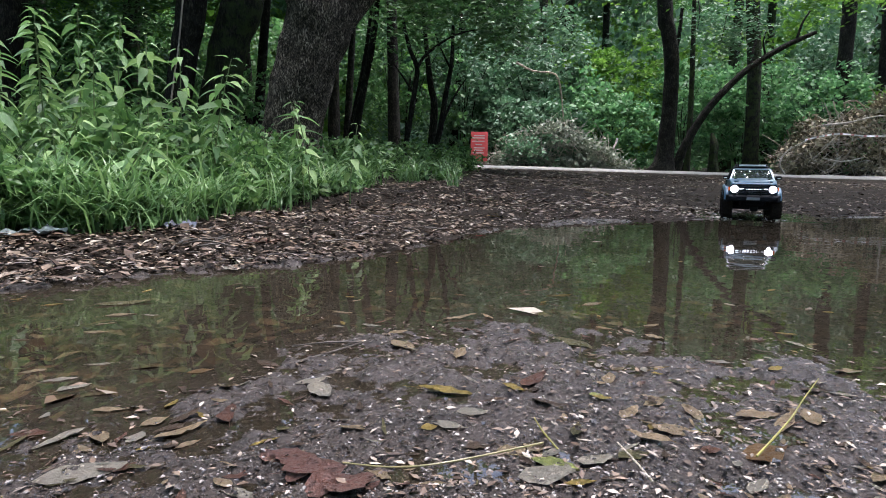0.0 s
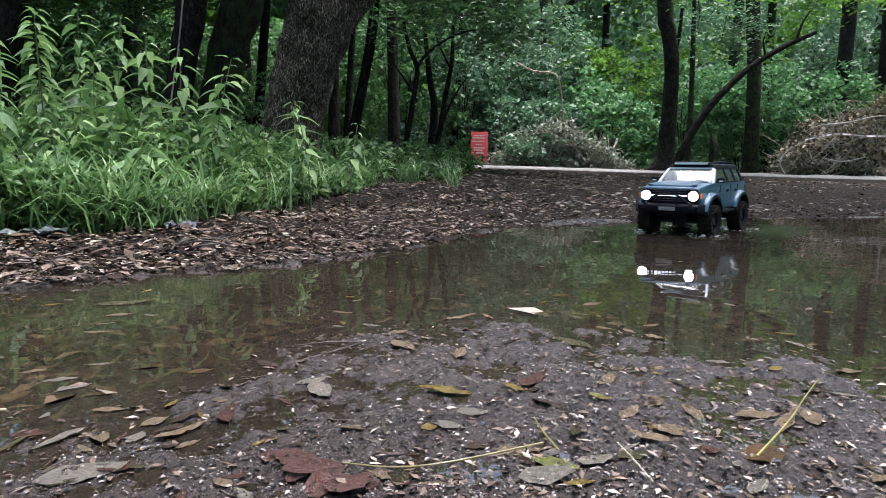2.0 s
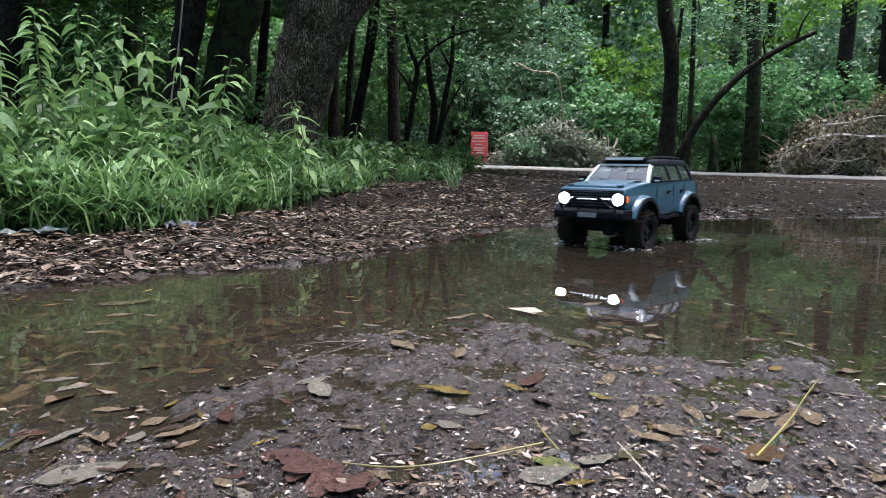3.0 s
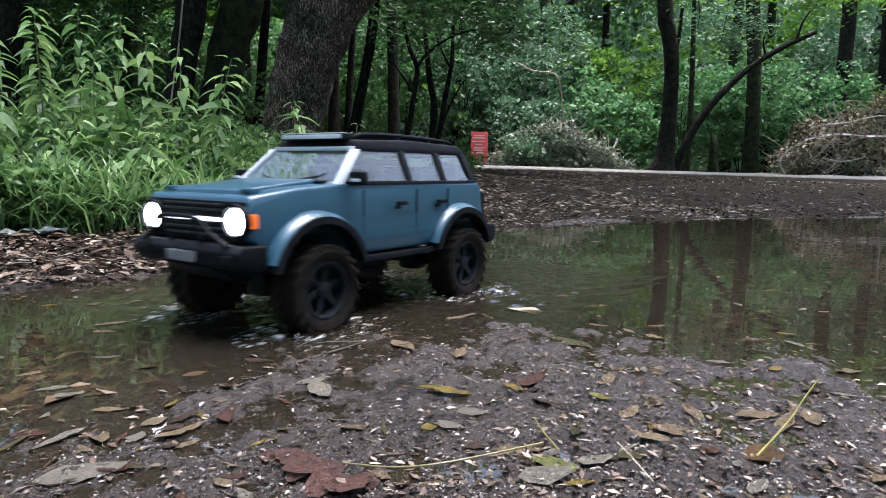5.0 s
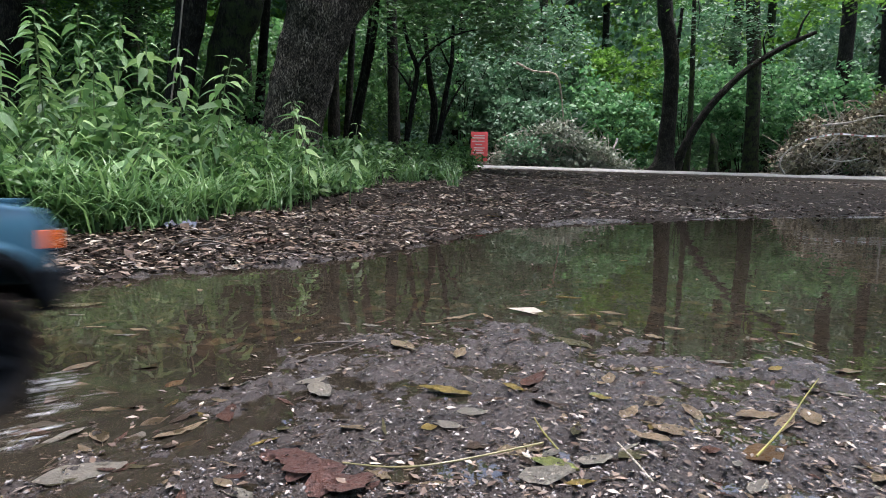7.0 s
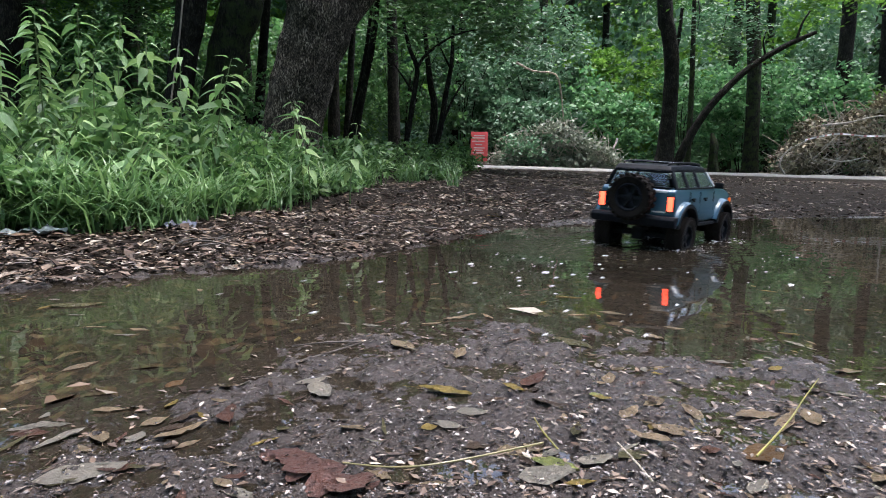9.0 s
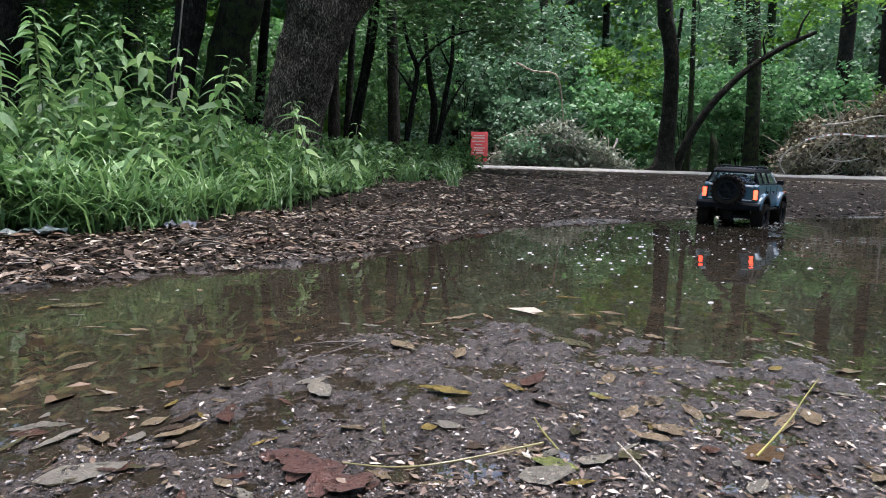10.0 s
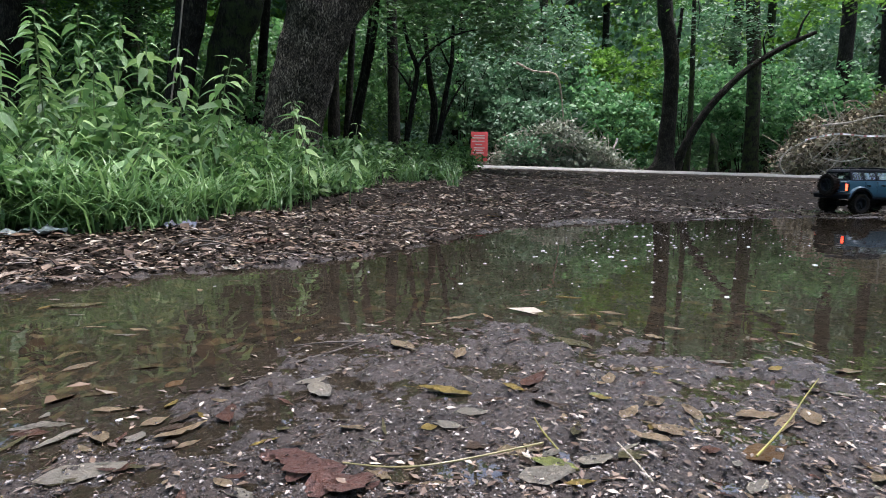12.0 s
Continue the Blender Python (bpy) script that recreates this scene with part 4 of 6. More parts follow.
def build_rim(parent, face=1):
    bm = bmesh.new()
    lathe(bm, [(0.036, -0.018), (0.036, 0.017), (0.033, 0.019), (0.030, 0.017), (0.031, -0.018)], 36)
    lathe(bm, [(0.010, 0.004 * face), (0.0095, 0.014 * face), (0.004, 0.016 * face), (0.0005, 0.016 * face), (0.0005, 0.002 * face)], 20)
    for k in range(6):
        a = 2 * math.pi * k / 6
        rot = Matrix.Rotation(-a, 3, "Y")
        box(bm, Vector((math.cos(a) * 0.020, 0.008 * face, math.sin(a) * 0.020)), (0.026, 0.006, 0.009), 0.0012, rot)
    for k in range(12):
        a = 2 * math.pi * (k + 0.5) / 12
        box(bm, Vector((math.cos(a) * 0.0335, 0.0185 * face, math.sin(a) * 0.0335)), (0.0028, 0.003, 0.0028), 0, Matrix.Rotation(-a, 3, "Y"))
    bmesh.ops.recalc_face_normals(bm, faces=bm.faces[:])
    lathe(bm, [(0.031, 0.0), (0.031, 0.002), (0.0005, 0.002), (0.0005, 0.0)], 24)
    return part("rim", bm, RIM, parent)


def build_car():
    car = new("toy_car")
    tagged(car, "blue radio-controlled off-road car with lit headlights and black roof, muddy tyres", "toy car")
    rear_arch = arch(-AXLE, 0.066, 0.074, 145, 35)
    front_arch = arch(AXLE, 0.066, 0.074, 145, 35)
    prof = [(0.238, 0.116), (0.247, 0.124), (0.249, 0.160), (0.243, 0.172), (0.18, 0.181), (0.107, 0.1855), (-0.215, 0.1855), (-0.224, 0.178),
            (-0.226, 0.118), (-0.2185, 0.110)] + rear_arch + [(-0.088, 0.0945), (0.088, 0.0945)] + front_arch
    bm = bmesh.new()

    def taper(x, z):
        k = 1.0
        if z > 0.17:
            k *= 0.955 if x < 0.1 else 0.925
        if z < 0.1:
            k *= 0.965
        if x > 0.235:
            k *= 0.93
        return k
    prism(bm, prof, -0.1035, 0.1035, 0.0045, taper)
    body = part("body", bm, PAINT, car)
    # raised panel and cowl of the hood
    bm = bmesh.new()
    prism(bm, [(0.236, 0.170), (0.232, 0.179), (0.120, 0.1905), (0.115, 0.180)], -0.062, 0.062, 0.003)
    part("hood", bm, PAINT, car)
    bm = bmesh.new()
    box(bm, (0.111, 0, 0.1865), (0.02, 0.15, 0.005), 0.0015)
    part("cowl", bm, BLACK, car)
    for s in (-1, 1):
        bm = bmesh.new()
        box(bm, (0.226, s * 0.071, 0.1775), (0.02, 0.014, 0.006), 0.002)
        part("fender_peak", bm, PAINT, car)
    # side creases and door joints
    for s in (-1, 1):
        bm = bmesh.new()
        box(bm, (0.0, s * 0.1035, 0.1125), (0.17, 0.003, 0.0035), 0.001)
        part("side_moulding", bm, PAINT, car)
        for x in (0.072, -0.042, -0.121):
            bm = bmesh.new()
            box(bm, (x, s * 0.1028, 0.143), (0.0009, 0.0019, 0.068), 0)
            part("door_joint", bm, BLACK, car)
        for x in (-0.001, -0.097):
            bm = bmesh.new()
            box(bm, (x - 0.004, s * 0.1055, 0.158), (0.023, 0.005, 0.006), 0.0018)
            box(bm, (x + 0.004, s * 0.1045, 0.153), (0.010, 0.004, 0.005), 0.001)
            part("door_handle", bm, BLACK, body)
    # wheel-arch flares
    for sx in (1, -1):
        for s in (1, -1):
            bm = bmesh.new()
            cs = [(0.0855, 0.098), (0.0842, 0.108), (0.081, 0.1145), (0.077, 0.1165), (0.0738, 0.115), (0.0738, 0.098)]
            rings = []
            for a in np.linspace(160, 20, 26):
                e = 1.0
                ring = [bm.verts.new((sx * AXLE + r * e * math.cos(radians(a)), s * y, 0.066 + r * math.sin(radians(a)) * 0.99 + 0.004)) for r, y in cs]
                rings.append(ring)
            n = len(cs)
            fs = []
            for r0, r1 in zip(rings, rings[1:]):
                for j in range(n):
                    fs.append(bm.faces.new((r0[j], r0[(j + 1) % n], r1[(j + 1) % n], r1[j])))
            fs += [bm.faces.new(rings[0]), bm.faces.new(rings[-1])]
            bmesh.ops.recalc_face_normals(bm, faces=fs)
            part("fender_flare", bm, PAINT, car)
            bm = bmesh.new()
            for r0, r1, y0, y1 in ((0.0705, 0.0790, 0.095, 0.1182),):
                rings = [[bm.verts.new((sx * AXLE + r * math.cos(radians(a)), s * y, 0.069 + r * math.sin(radians(a)))) for r, y in ((r0, y0), (r1, y0), (r1, y1), (r0, y1))]
                         for a in np.linspace(165, 15, 22)]
                fs = [bm.faces.new((p[j], p[(j + 1) % 4], q[(j + 1) % 4], q[j])) for p, q in zip(rings, rings[1:]) for j in range(4)]
                fs += [bm.faces.new(rings[0]), bm.faces.new(rings[-1])]
            bmesh.ops.recalc_face_normals(bm, faces=fs)
            part("arch_lip", bm, BLACK, car)
            bm = bmesh.new()
            prism(bm, [(sx * AXLE - 0.07, 0.128), (sx * AXLE + 0.07, 0.128), (sx * AXLE + 0.05, 0.146), (sx * AXLE - 0.05, 0.146)], s * 0.05, s * 0.099, 0)
            part("wheel_well", bm, BLACK, car)
    # roof and pillars
    bm = bmesh.new()
    prism(bm, [(0.060, 0.229), (0.053, 0.2425), (-0.06, 0.2465), (-0.195, 0.2430), (-0.207, 0.231), (-0.207, 0.2275), (0.060, 0.2265)], -0.0775, 0.0775, 0.004,
          lambda x, z: 0.93 if z > 0.235 else 1.0)
    part("roof", bm, BLACK, car, "matt black roof")
    for s in (-1, 1):
        bm = bmesh.new()
        beam(bm, (0.107, s * 0.091, 0.184), (0.058, s * 0.0755, 0.230), 0.013, 0.008)
        part("windscreen_pillar", bm, SKY_SHEEN, car, "shiny windscreen pillar with a painted pale sky sheen")
        for x0, x1, w in ((-0.036, -0.037, 0.012), (-0.122, -0.122, 0.013), (-0.205, -0.196, 0.017)):
            bm = bmesh.new()
            beam(bm, (x0, s * 0.0945, 0.184), (x1, s * 0.0755, 0.230), w, 0.007)
            part("pillar", bm, BLACK, car)
        bm = bmesh.new()
        beam(bm, (-0.06, s * 0.0955, 0.1835), (-0.06, s * 0.0945, 0.1885), 0.29, 0.006, 0.001)
        part("window_ledge", bm, BLACK, car)
        for xa, xb, ta, tb in ((-0.030, 0.101, -0.031, 0.054), (-0.116, -0.042, -0.116, -0.043), (-0.197, -0.128, -0.189, -0.128)):
            bm = bmesh.new()
            pane(bm, [(xa, s * 0.0935, 0.187), (xb, s * 0.0925, 0.187), (tb, s * 0.0755, 0.228), (ta, s * 0.0755, 0.228)], 0.0015)
            part("side_window", bm, GLASS, car, "tinted side window").visible_shadow = False
        # mirror with its arm
        bm = bmesh.new()
        box(bm, (0.090, s * 0.110, 0.1925), (0.015, 0.024, 0.0165), 0.004)
        box(bm, (0.090, s * 0.097, 0.187), (0.010, 0.016, 0.006), 0.0015)
        mirror = part("wing_mirror", bm, BLACK, car)
        bm = bmesh.new()
        box(bm, (0.0985, s * 0.112, 0.190), (0.002, 0.014, 0.004), 0.0006)
        part("repeater", bm, LAMPBAR, mirror)
    bm = bmesh.new()
    box(bm, (0.058, 0, 0.2305), (0.010, 0.148, 0.006), 0.0015)
    box(bm, (0.1075, 0, 0.1855), (0.008, 0.17, 0.004), 0.001)
    part("windscreen_frame", bm, SKY_SHEEN, car, "shiny windscreen frame with a painted pale sky sheen")
    bm = bmesh.new()
    pane(bm, [(0.107, -0.084, 0.187), (0.107, 0.084, 0.187), (0.060, 0.071, 0.229), (0.060, -0.071, 0.229)], 0.0015)
    part("windscreen", bm, GLASS, car).visible_shadow = False
    for s in (-1, 1):
        bm = bmesh.new()
        tube(bm, [(0.110, s * 0.02, 0.1885), (0.103, s * 0.05, 0.1935), (0.098, s * 0.062, 0.198)], [0.0012, 0.001, 0.0008], 6)
        part("wiper", bm, BLACK, car)
    bm = bmesh.new()
    pane(bm, [(-0.212, -0.08, 0.187), (-0.212, 0.08, 0.187), (-0.205, 0.068, 0.228), (-0.205, -0.068, 0.228)], 0.0015)
    part("rear_window", bm, GLASS, car).visible_shadow = False
    bm = bmesh.new()
    box(bm, (-0.207, 0, 0.2275), (0.008, 0.145, 0.006), 0.001)
    box(bm, (-0.214, 0, 0.1865), (0.006, 0.165, 0.005), 0.001)
    part("rear_window_frame", bm, BLACK, car)
    # seats behind the glass
    for x, y, w in ((0.0, 0.042, 0.05), (0.0, -0.042, 0.05), (-0.095, 0.0, 0.13)):
        bm = bmesh.new()
        box(bm, (x, y, 0.196), (0.018, w, 0.026), 0.004)
        box(bm, (x - 0.002, y, 0.213), (0.012, min(w, 0.09) * 0.55, 0.013), 0.003)
        part("seat", bm, BLACK, car)
    bm = bmesh.new()
    tube(bm, [(0.066 + 0.004 * math.sin(a), 0.042 + 0.016 * math.cos(a), 0.197 + 0.015 * math.sin(a)) for a in np.linspace(0, 6.2, 18)], [0.002] * 18, 6)
    part("steering_wheel", bm, BLACK, car)
    # grille, lamps
    bm = bmesh.new()
    box(bm, (0.2485, 0, 0.1435), (0.006, 0.178, 0.046), 0.003)
    grille = part("grille", bm, BLACK, car, "black grille with a lit strip")
    for z in (0.128, 0.135, 0.156, 0.162):
        bm = bmesh.new()
        box(bm, (0.252, 0, z), (0.003, 0.108, 0.0028), 0.0008)
        part("grille_slat", bm, FLARE, grille)
    for y in (-0.030, -0.018, -0.006, 0.006, 0.018, 0.030):
        bm = bmesh.new()
        box(bm, (0.2525, y, 0.1455), (0.003, 0.0085, 0.0045), 0.0008)
        part("lit_bar", bm, GRILLE_LIT, grille)
    for s in (-1, 1):
        bm = bmesh.new()
        box(bm, (0.2525, s * 0.048, 0.1455), (0.003, 0.024, 0.0040), 0.0008)
        part("lit_strip", bm, GRILLE_LIT, grille)
    for s in (-1, 1):
        bm = bmesh.new()
        lathe(bm, [(0.0005, 0.244), (0.0152, 0.244), (0.0156, 0.250), (0.0146, 0.2525), (0.010, 0.2545), (0.0005, 0.2555)], 28, "x")
        bmesh.ops.translate(bm, vec=(0, s * 0.0765, 0.1445), verts=bm.verts[:])
        lamp = part("headlight", bm, LENS, car, "round lit white headlight")
        bm = bmesh.new()
        lathe(bm, [(0.0165, 0.245), (0.0165, 0.2555), (0.0195, 0.2555), (0.021, 0.245)], 28, "x")
        bmesh.ops.translate(bm, vec=(0, s * 0.0765, 0.1445), verts=bm.verts[:])
        part("lamp_ring", bm, BLACK, lamp)
        bm = bmesh.new()
        box(bm, (0.244, s * 0.0975, 0.1455), (0.007, 0.006, 0.016), 0.0015)
        part("side_marker", bm, AMBER, car, "amber side marker")
    # front bumper with its hoop
    bm = bmesh.new()
    prism(bm, [(0.236, 0.092), (0.255, 0.090), (0.265, 0.097), (0.267, 0.111), (0.260, 0.119), (0.236, 0.120)], -0.098, 0.098, 0.003,
          lambda x, z: 1.0 if x > 0.25 else 1.13)
    bumper = part("front_bumper", bm, BLACK, car)
    bm = bmesh.new()
    hoop = spline([(0.262, -0.078, 0.117), (0.268, -0.054, 0.131), (0.271, -0.038, 0.146), (0.272, 0, 0.149), (0.271, 0.038, 0.146), (0.268, 0.054, 0.131), (0.262, 0.078, 0.117)], 30)
    tube(bm, hoop, [0.0025] * 30, 8)
    part("bull_bar", bm, BLACK, bumper)
    for s in (-1, 1):
        bm = bmesh.new()
        tube(bm, [(0.260, s * 0.028, 0.118), (0.269, s * 0.030, 0.133), (0.2715, s * 0.032, 0.1475)], [0.0026] * 3, 8)
        part("bull_bar_strut", bm, BLACK, bumper)
        bm = bmesh.new()
        tube(bm, [(0.266, s * 0.055 + 0.006 * math.cos(a), 0.105 + 0.007 * math.sin(a)) for a in np.linspace(0, 6.2, 12)], [0.0018] * 12, 6)
        part("tow_ring", bm, RIM, bumper)
        bm = bmesh.new()
        box(bm, (0.2665, s * 0.078, 0.105), (0.004, 0.016, 0.007), 0.001)
        part("fog_lamp", bm, RIM, bumper)
    bm = bmesh.new()
    box(bm, (0.2685, 0, 0.1035), (0.003, 0.052, 0.012), 0.0008)
    part("number_plate", bm, PLATE, bumper, "blank white number plate")
    bm = bmesh.new()
    prism(bm, [(0.262, 0.092), (0.225, 0.072), (0.205, 0.070), (0.205, 0.092)], -0.045, 0.045, 0.002)
    part("skid_plate", bm, BLACK, car)
    # rear
    bm = bmesh.new()
    prism(bm, [(-0.222, 0.088), (-0.222, 0.117), (-0.246, 0.117), (-0.252, 0.108), (-0.247, 0.090)], -0.114, 0.114, 0.003)
    part("rear_bumper", bm, BLACK, car)
    for s in (-1, 1):
        bm = bmesh.new()
        box(bm, (-0.2265, s * 0.0915, 0.148), (0.012, 0.019, 0.042), 0.002)
        housing = part("tail_lamp_housing", bm, BLACK, car)
        bm = bmesh.new()
        box(bm, (-0.2315, s * 0.092, 0.148), (0.006, 0.0145, 0.036), 0.002)
        part("tail_light", bm, RED, housing, "lit red tail light")
    for s in (-1, 1):
        for z, h in ((0.178, 0.006), (0.126, 0.004)):
            bm = bmesh.new()
            box(bm, (-0.2255, s * 0.062, z), (0.003, 0.034, h), 0.001)
            part("tailgate_trim", bm, LAMPBAR, car, "pale tailgate trim")
    bm = bmesh.new()
    box(bm, (-0.235, 0, 0.158), (0.03, 0.03, 0.03), 0.003)
    part("spare_wheel_mount", bm, BLACK, car)
    spare = new("spare_wheel")
    spare.parent = car
    spare.matrix_basis = pose(-0.262, 0, 0.160, 0, 0, 90)
    build_tyre(spare, 0.0595, 0.040)
    build_rim(spare)
    # rack and lamp bar
    rack = new("roof_rack")
    rack.parent = car
    for s in (-1, 1):
        bm = bmesh.new()
        p = spline([(0.046, s * 0.058, 0.2425), (0.030, s * 0.062, 0.2500), (-0.06, s * 0.0635, 0.2520), (-0.172, s * 0.062, 0.2490), (-0.186, s * 0.060, 0.242)], 24)
        tube(bm, p, [0.0028] * 24, 8)
        part("rail", bm, BLACK, rack)
        for x in (-0.045, -0.12):
            bm = bmesh.new()
            box(bm, (x, s * 0.0625, 0.246), (0.012, 0.006, 0.012), 0.001)
            part("rail_foot", bm, BLACK, rack)
    for x in (0.01, -0.03, -0.07, -0.11, -0.15):
        bm = bmesh.new()
        box(bm, (x, 0, 0.2500), (0.008, 0.124, 0.003), 0.001)
        part("crossbar", bm, BLACK, rack)
    bm = bmesh.new()
    box(bm, (0.056, 0, 0.2465), (0.016, 0.120, 0.0085), 0.002)
    bar = part("lamp_bar", bm, BLACK, rack)
    bm = bmesh.new()
    box(bm, (0.0635, 0, 0.2465), (0.003, 0.112, 0.0060), 0.001)
    box(bm, (0.057, 0, 0.2510), (0.012, 0.112, 0.0015), 0.0004)
    part("lamp_lens", bm, LAMPBAR, bar, "pale lamp bar lens")
    # underside
    for s in (-1, 1):
        bm = bmesh.new()
        box(bm, (0, s * 0.101, 0.0885), (0.175, 0.016, 0.008), 0.002)
        box(bm, (0, s * 0.090, 0.0895), (0.10, 0.02, 0.005), 0.001)
        part("side_step", bm, BLACK, car)
    bm = bmesh.new()
    box(bm, (0, 0, 0.096), (0.42, 0.08, 0.024), 0.003)
    box(bm, (0.0, 0, 0.074), (0.11, 0.05, 0.03), 0.004)
    part("chassis", bm, BLACK, car)
    for sx in (1, -1):
        bm = bmesh.new()
        tube(bm, [(sx * AXLE, -0.085, HUB), (sx * AXLE, 0.085, HUB)], [0.009, 0.009], 12)
        box(bm, (sx * AXLE, 0.012, HUB), (0.038, 0.034, 0.036), 0.008)
        part("axle", bm, BLACK, car)
        for s in (-1, 1):
            bm = bmesh.new()
            tube(bm, [(sx * AXLE, s * 0.055, 0.066), (sx * AXLE * 0.86, s * 0.048, 0.14)], [0.007, 0.007], 8)
            part("shock_absorber", bm, BLACK, car)
            bm = bmesh.new()
            tube(bm, [(sx * (AXLE - 0.012), s * 0.05, 0.056), (sx * 0.05, s * 0.036, 0.078)], [0.0032] * 2, 6)
            part("link_rod", bm, RIM, car)
    wheels = []
    for sx in (1, -1):
        for s in (1, -1):
            w = new("wheel")
            w.parent = car
            w.matrix_basis = pose(sx * AXLE, s * TRACK, HUB)
            build_tyre(w)
            build_rim(w, s)
            wheels.append((w, sx, s))
    return car, wheels


CAR, WHEELS = build_car()


# ---------------- red notice board, brush piles, barrier tape ----------------
BOARD_RED = mat("red_board_paint", [(0.60, 0.07, 0.075), (0.72, 0.11, 0.11)], rough=0.45, scale=14)
BOARD_WHITE = mat("white_board_print", [(0.6, 0.5, 0.5), (0.75, 0.68, 0.66)], rough=0.5, scale=30)
TAPE_WHITE = mat("white_tape", [(0.62, 0.60, 0.58), (0.78, 0.76, 0.74)], rough=0.4, scale=20)
TAPE_RED = mat("red_tape", [(0.45, 0.16, 0.15), (0.55, 0.25, 0.23)], rough=0.4, scale=20)
DRYLEAF = mat("dry_grey_leaf", [(0.12, 0.15, 0.10), (0.23, 0.26, 0.19), (0.40, 0.42, 0.33)], rough=0.7, per="island", scale=20, through_light=0.15)
BROWNLEAF = mat("dry_brown_leaf", [(0.07, 0.058, 0.036), (0.24, 0.20, 0.13), (0.56, 0.49, 0.35)], rough=0.8, per="island", scale=20)


def notice_board():
    b = new("notice_board")
    tagged(b, "small red notice board with pale printed lines on two posts", "sign")
    y, g = 12.25, height(0.62, 12.25)
    bm = bmesh.new()
    box(bm, (0.63, y, 0.665), (0.31, 0.02, 0.53), 0.003)
    part("panel", bm, BOARD_RED, b, "red panel")
    for x in (0.53, 0.73):
        bm = bmesh.new()
        box(bm, (x, y + 0.025, (g + 0.6) / 2), (0.03, 0.025, 0.6 - g + 0.1), 0.003)
        part("post", bm, DEADBROWN, b)
    for z, w in ((0.86, 0.20), (0.82, 0.24), (0.76, 0.22), (0.70, 0.12), (0.64, 0.20), (0.60, 0.16), (0.55, 0.2)):
        bm = bmesh.new()
        box(bm, (0.62 + 0.01 * math.sin(z * 90), y - 0.011, z), (w, 0.003, 0.018), 0)
        part("printed_line", bm, BOARD_WHITE, b)


notice_board()


def brush_pile(name_label, x0, x1, y, heights, wood, leaf_mat, leaf_n, leaf, seed):
    """A heap of cut branches; heights: (x, top) pairs along it."""
    g = np.random.default_rng(seed)
    p = new("brush_pile")
    tagged(p, name_label, "brush pile")
    hx, hz = [h[0] for h in heights], [h[1] for h in heights]

    def stick(bm, r, long):
        x = g.uniform(x0, x1)
        top = np.interp(x, hx, hz)
        yy = y + g.uniform(-0.35, 0.6)
        base = height(x, yy)
        z = base + g.uniform(0.02, 1.0) * max(0.1, top - base)
        a, el = g.uniform(-0.6, 0.6) + (math.pi if g.uniform() < 0.5 else 0), g.normal() * 0.75
        L = long * g.uniform(0.5, 1.2)
        d = Vector((math.cos(a) * math.cos(el), math.sin(a) * 0.5, math.sin(el)))
        bend = Vector((g.normal(), g.normal() * 0.3, g.normal())) * L * 0.12
        c = Vector((x, yy, z))
        pts = [c - d * L / 2, c - d * L / 6 + bend, c + d * L / 5 + bend * 0.6, c + d * L / 2]
        for q in pts:
            q.z = max(q.z, height(q.x, q.y) + r)
        tube(bm, spline(pts, 7), np.linspace(r, r * 0.35, 7), 5)
    for k in range(40):
        bm = bmesh.new()
        stick(bm, g.uniform(0.010, 0.026), 1.0)
        part("branch", bm, wood if k % 2 else DEADWOOD, p)
    bm = bmesh.new()
    for k in range(260):
        stick(bm, g.uniform(0.004, 0.010), 0.6)
    tagged(part("brushwood", bm, wood, p), kind="stuff")
    bm = bmesh.new()
    for k in range(210):
        stick(bm, g.uniform(0.004, 0.009), 0.6)
    tagged(part("pale_brushwood", bm, DEADWOOD, p), kind="stuff")
    nc = leaf_n // 90
    which = g.integers(0, nc, leaf_n)
    xs = g.uniform(x0, x1, nc)[which] + g.normal(size=leaf_n) * 0.11
    ys = (y + g.uniform(-0.4, 0.7, nc))[which] + g.normal(size=leaf_n) * 0.1
    level = g.uniform(0.08, 1.02, nc)[which]
    tops = np.interp(xs, hx, hz)
    base = land(xs, ys)
    zs = np.maximum(base + 0.01, base + (tops - base) * level + g.normal(size=leaf_n) * 0.06)
    o = leaf_thing("dry_foliage", np.stack([xs, ys, zs], 1), leaf, leaf_mat, p, width=0.5, up=0.35)
    tagged(o, kind="stuff")
    return p


brush_pile("heap of pale grey dry cut branches beside the track", 1.0, 3.4, 12.6, [(0.9, 0.35), (1.3, 0.75), (1.9, 1.1), (2.4, 1.15), (2.9, 0.7), (3.4, 0.3)], DEADWOOD, DRYLEAF, 11000, 0.08, 5)
brush_pile("large heap of brown uprooted brushwood beside the track", 6.5, 9.6, 12.7, [(6.3, 0.4), (6.6, 0.72), (6.8, 0.90), (7.0, 1.28), (7.2, 1.15), (7.5, 1.48), (7.8, 1.36), (8.1, 1.68), (9.6, 1.7)], DEADBROWN, BROWNLEAF, 9000, 0.10, 6)


def pale_branch(pts, r, label, wood=None):
    bm = bmesh.new()
    P = spline(pts, 16)
    tube(bm, P, np.linspace(r, r * 0.5, 16), 7, 0.05)
    tagged(link("dead_branch", bm, wood or DEADWOOD), label, "branch", "dead branches")


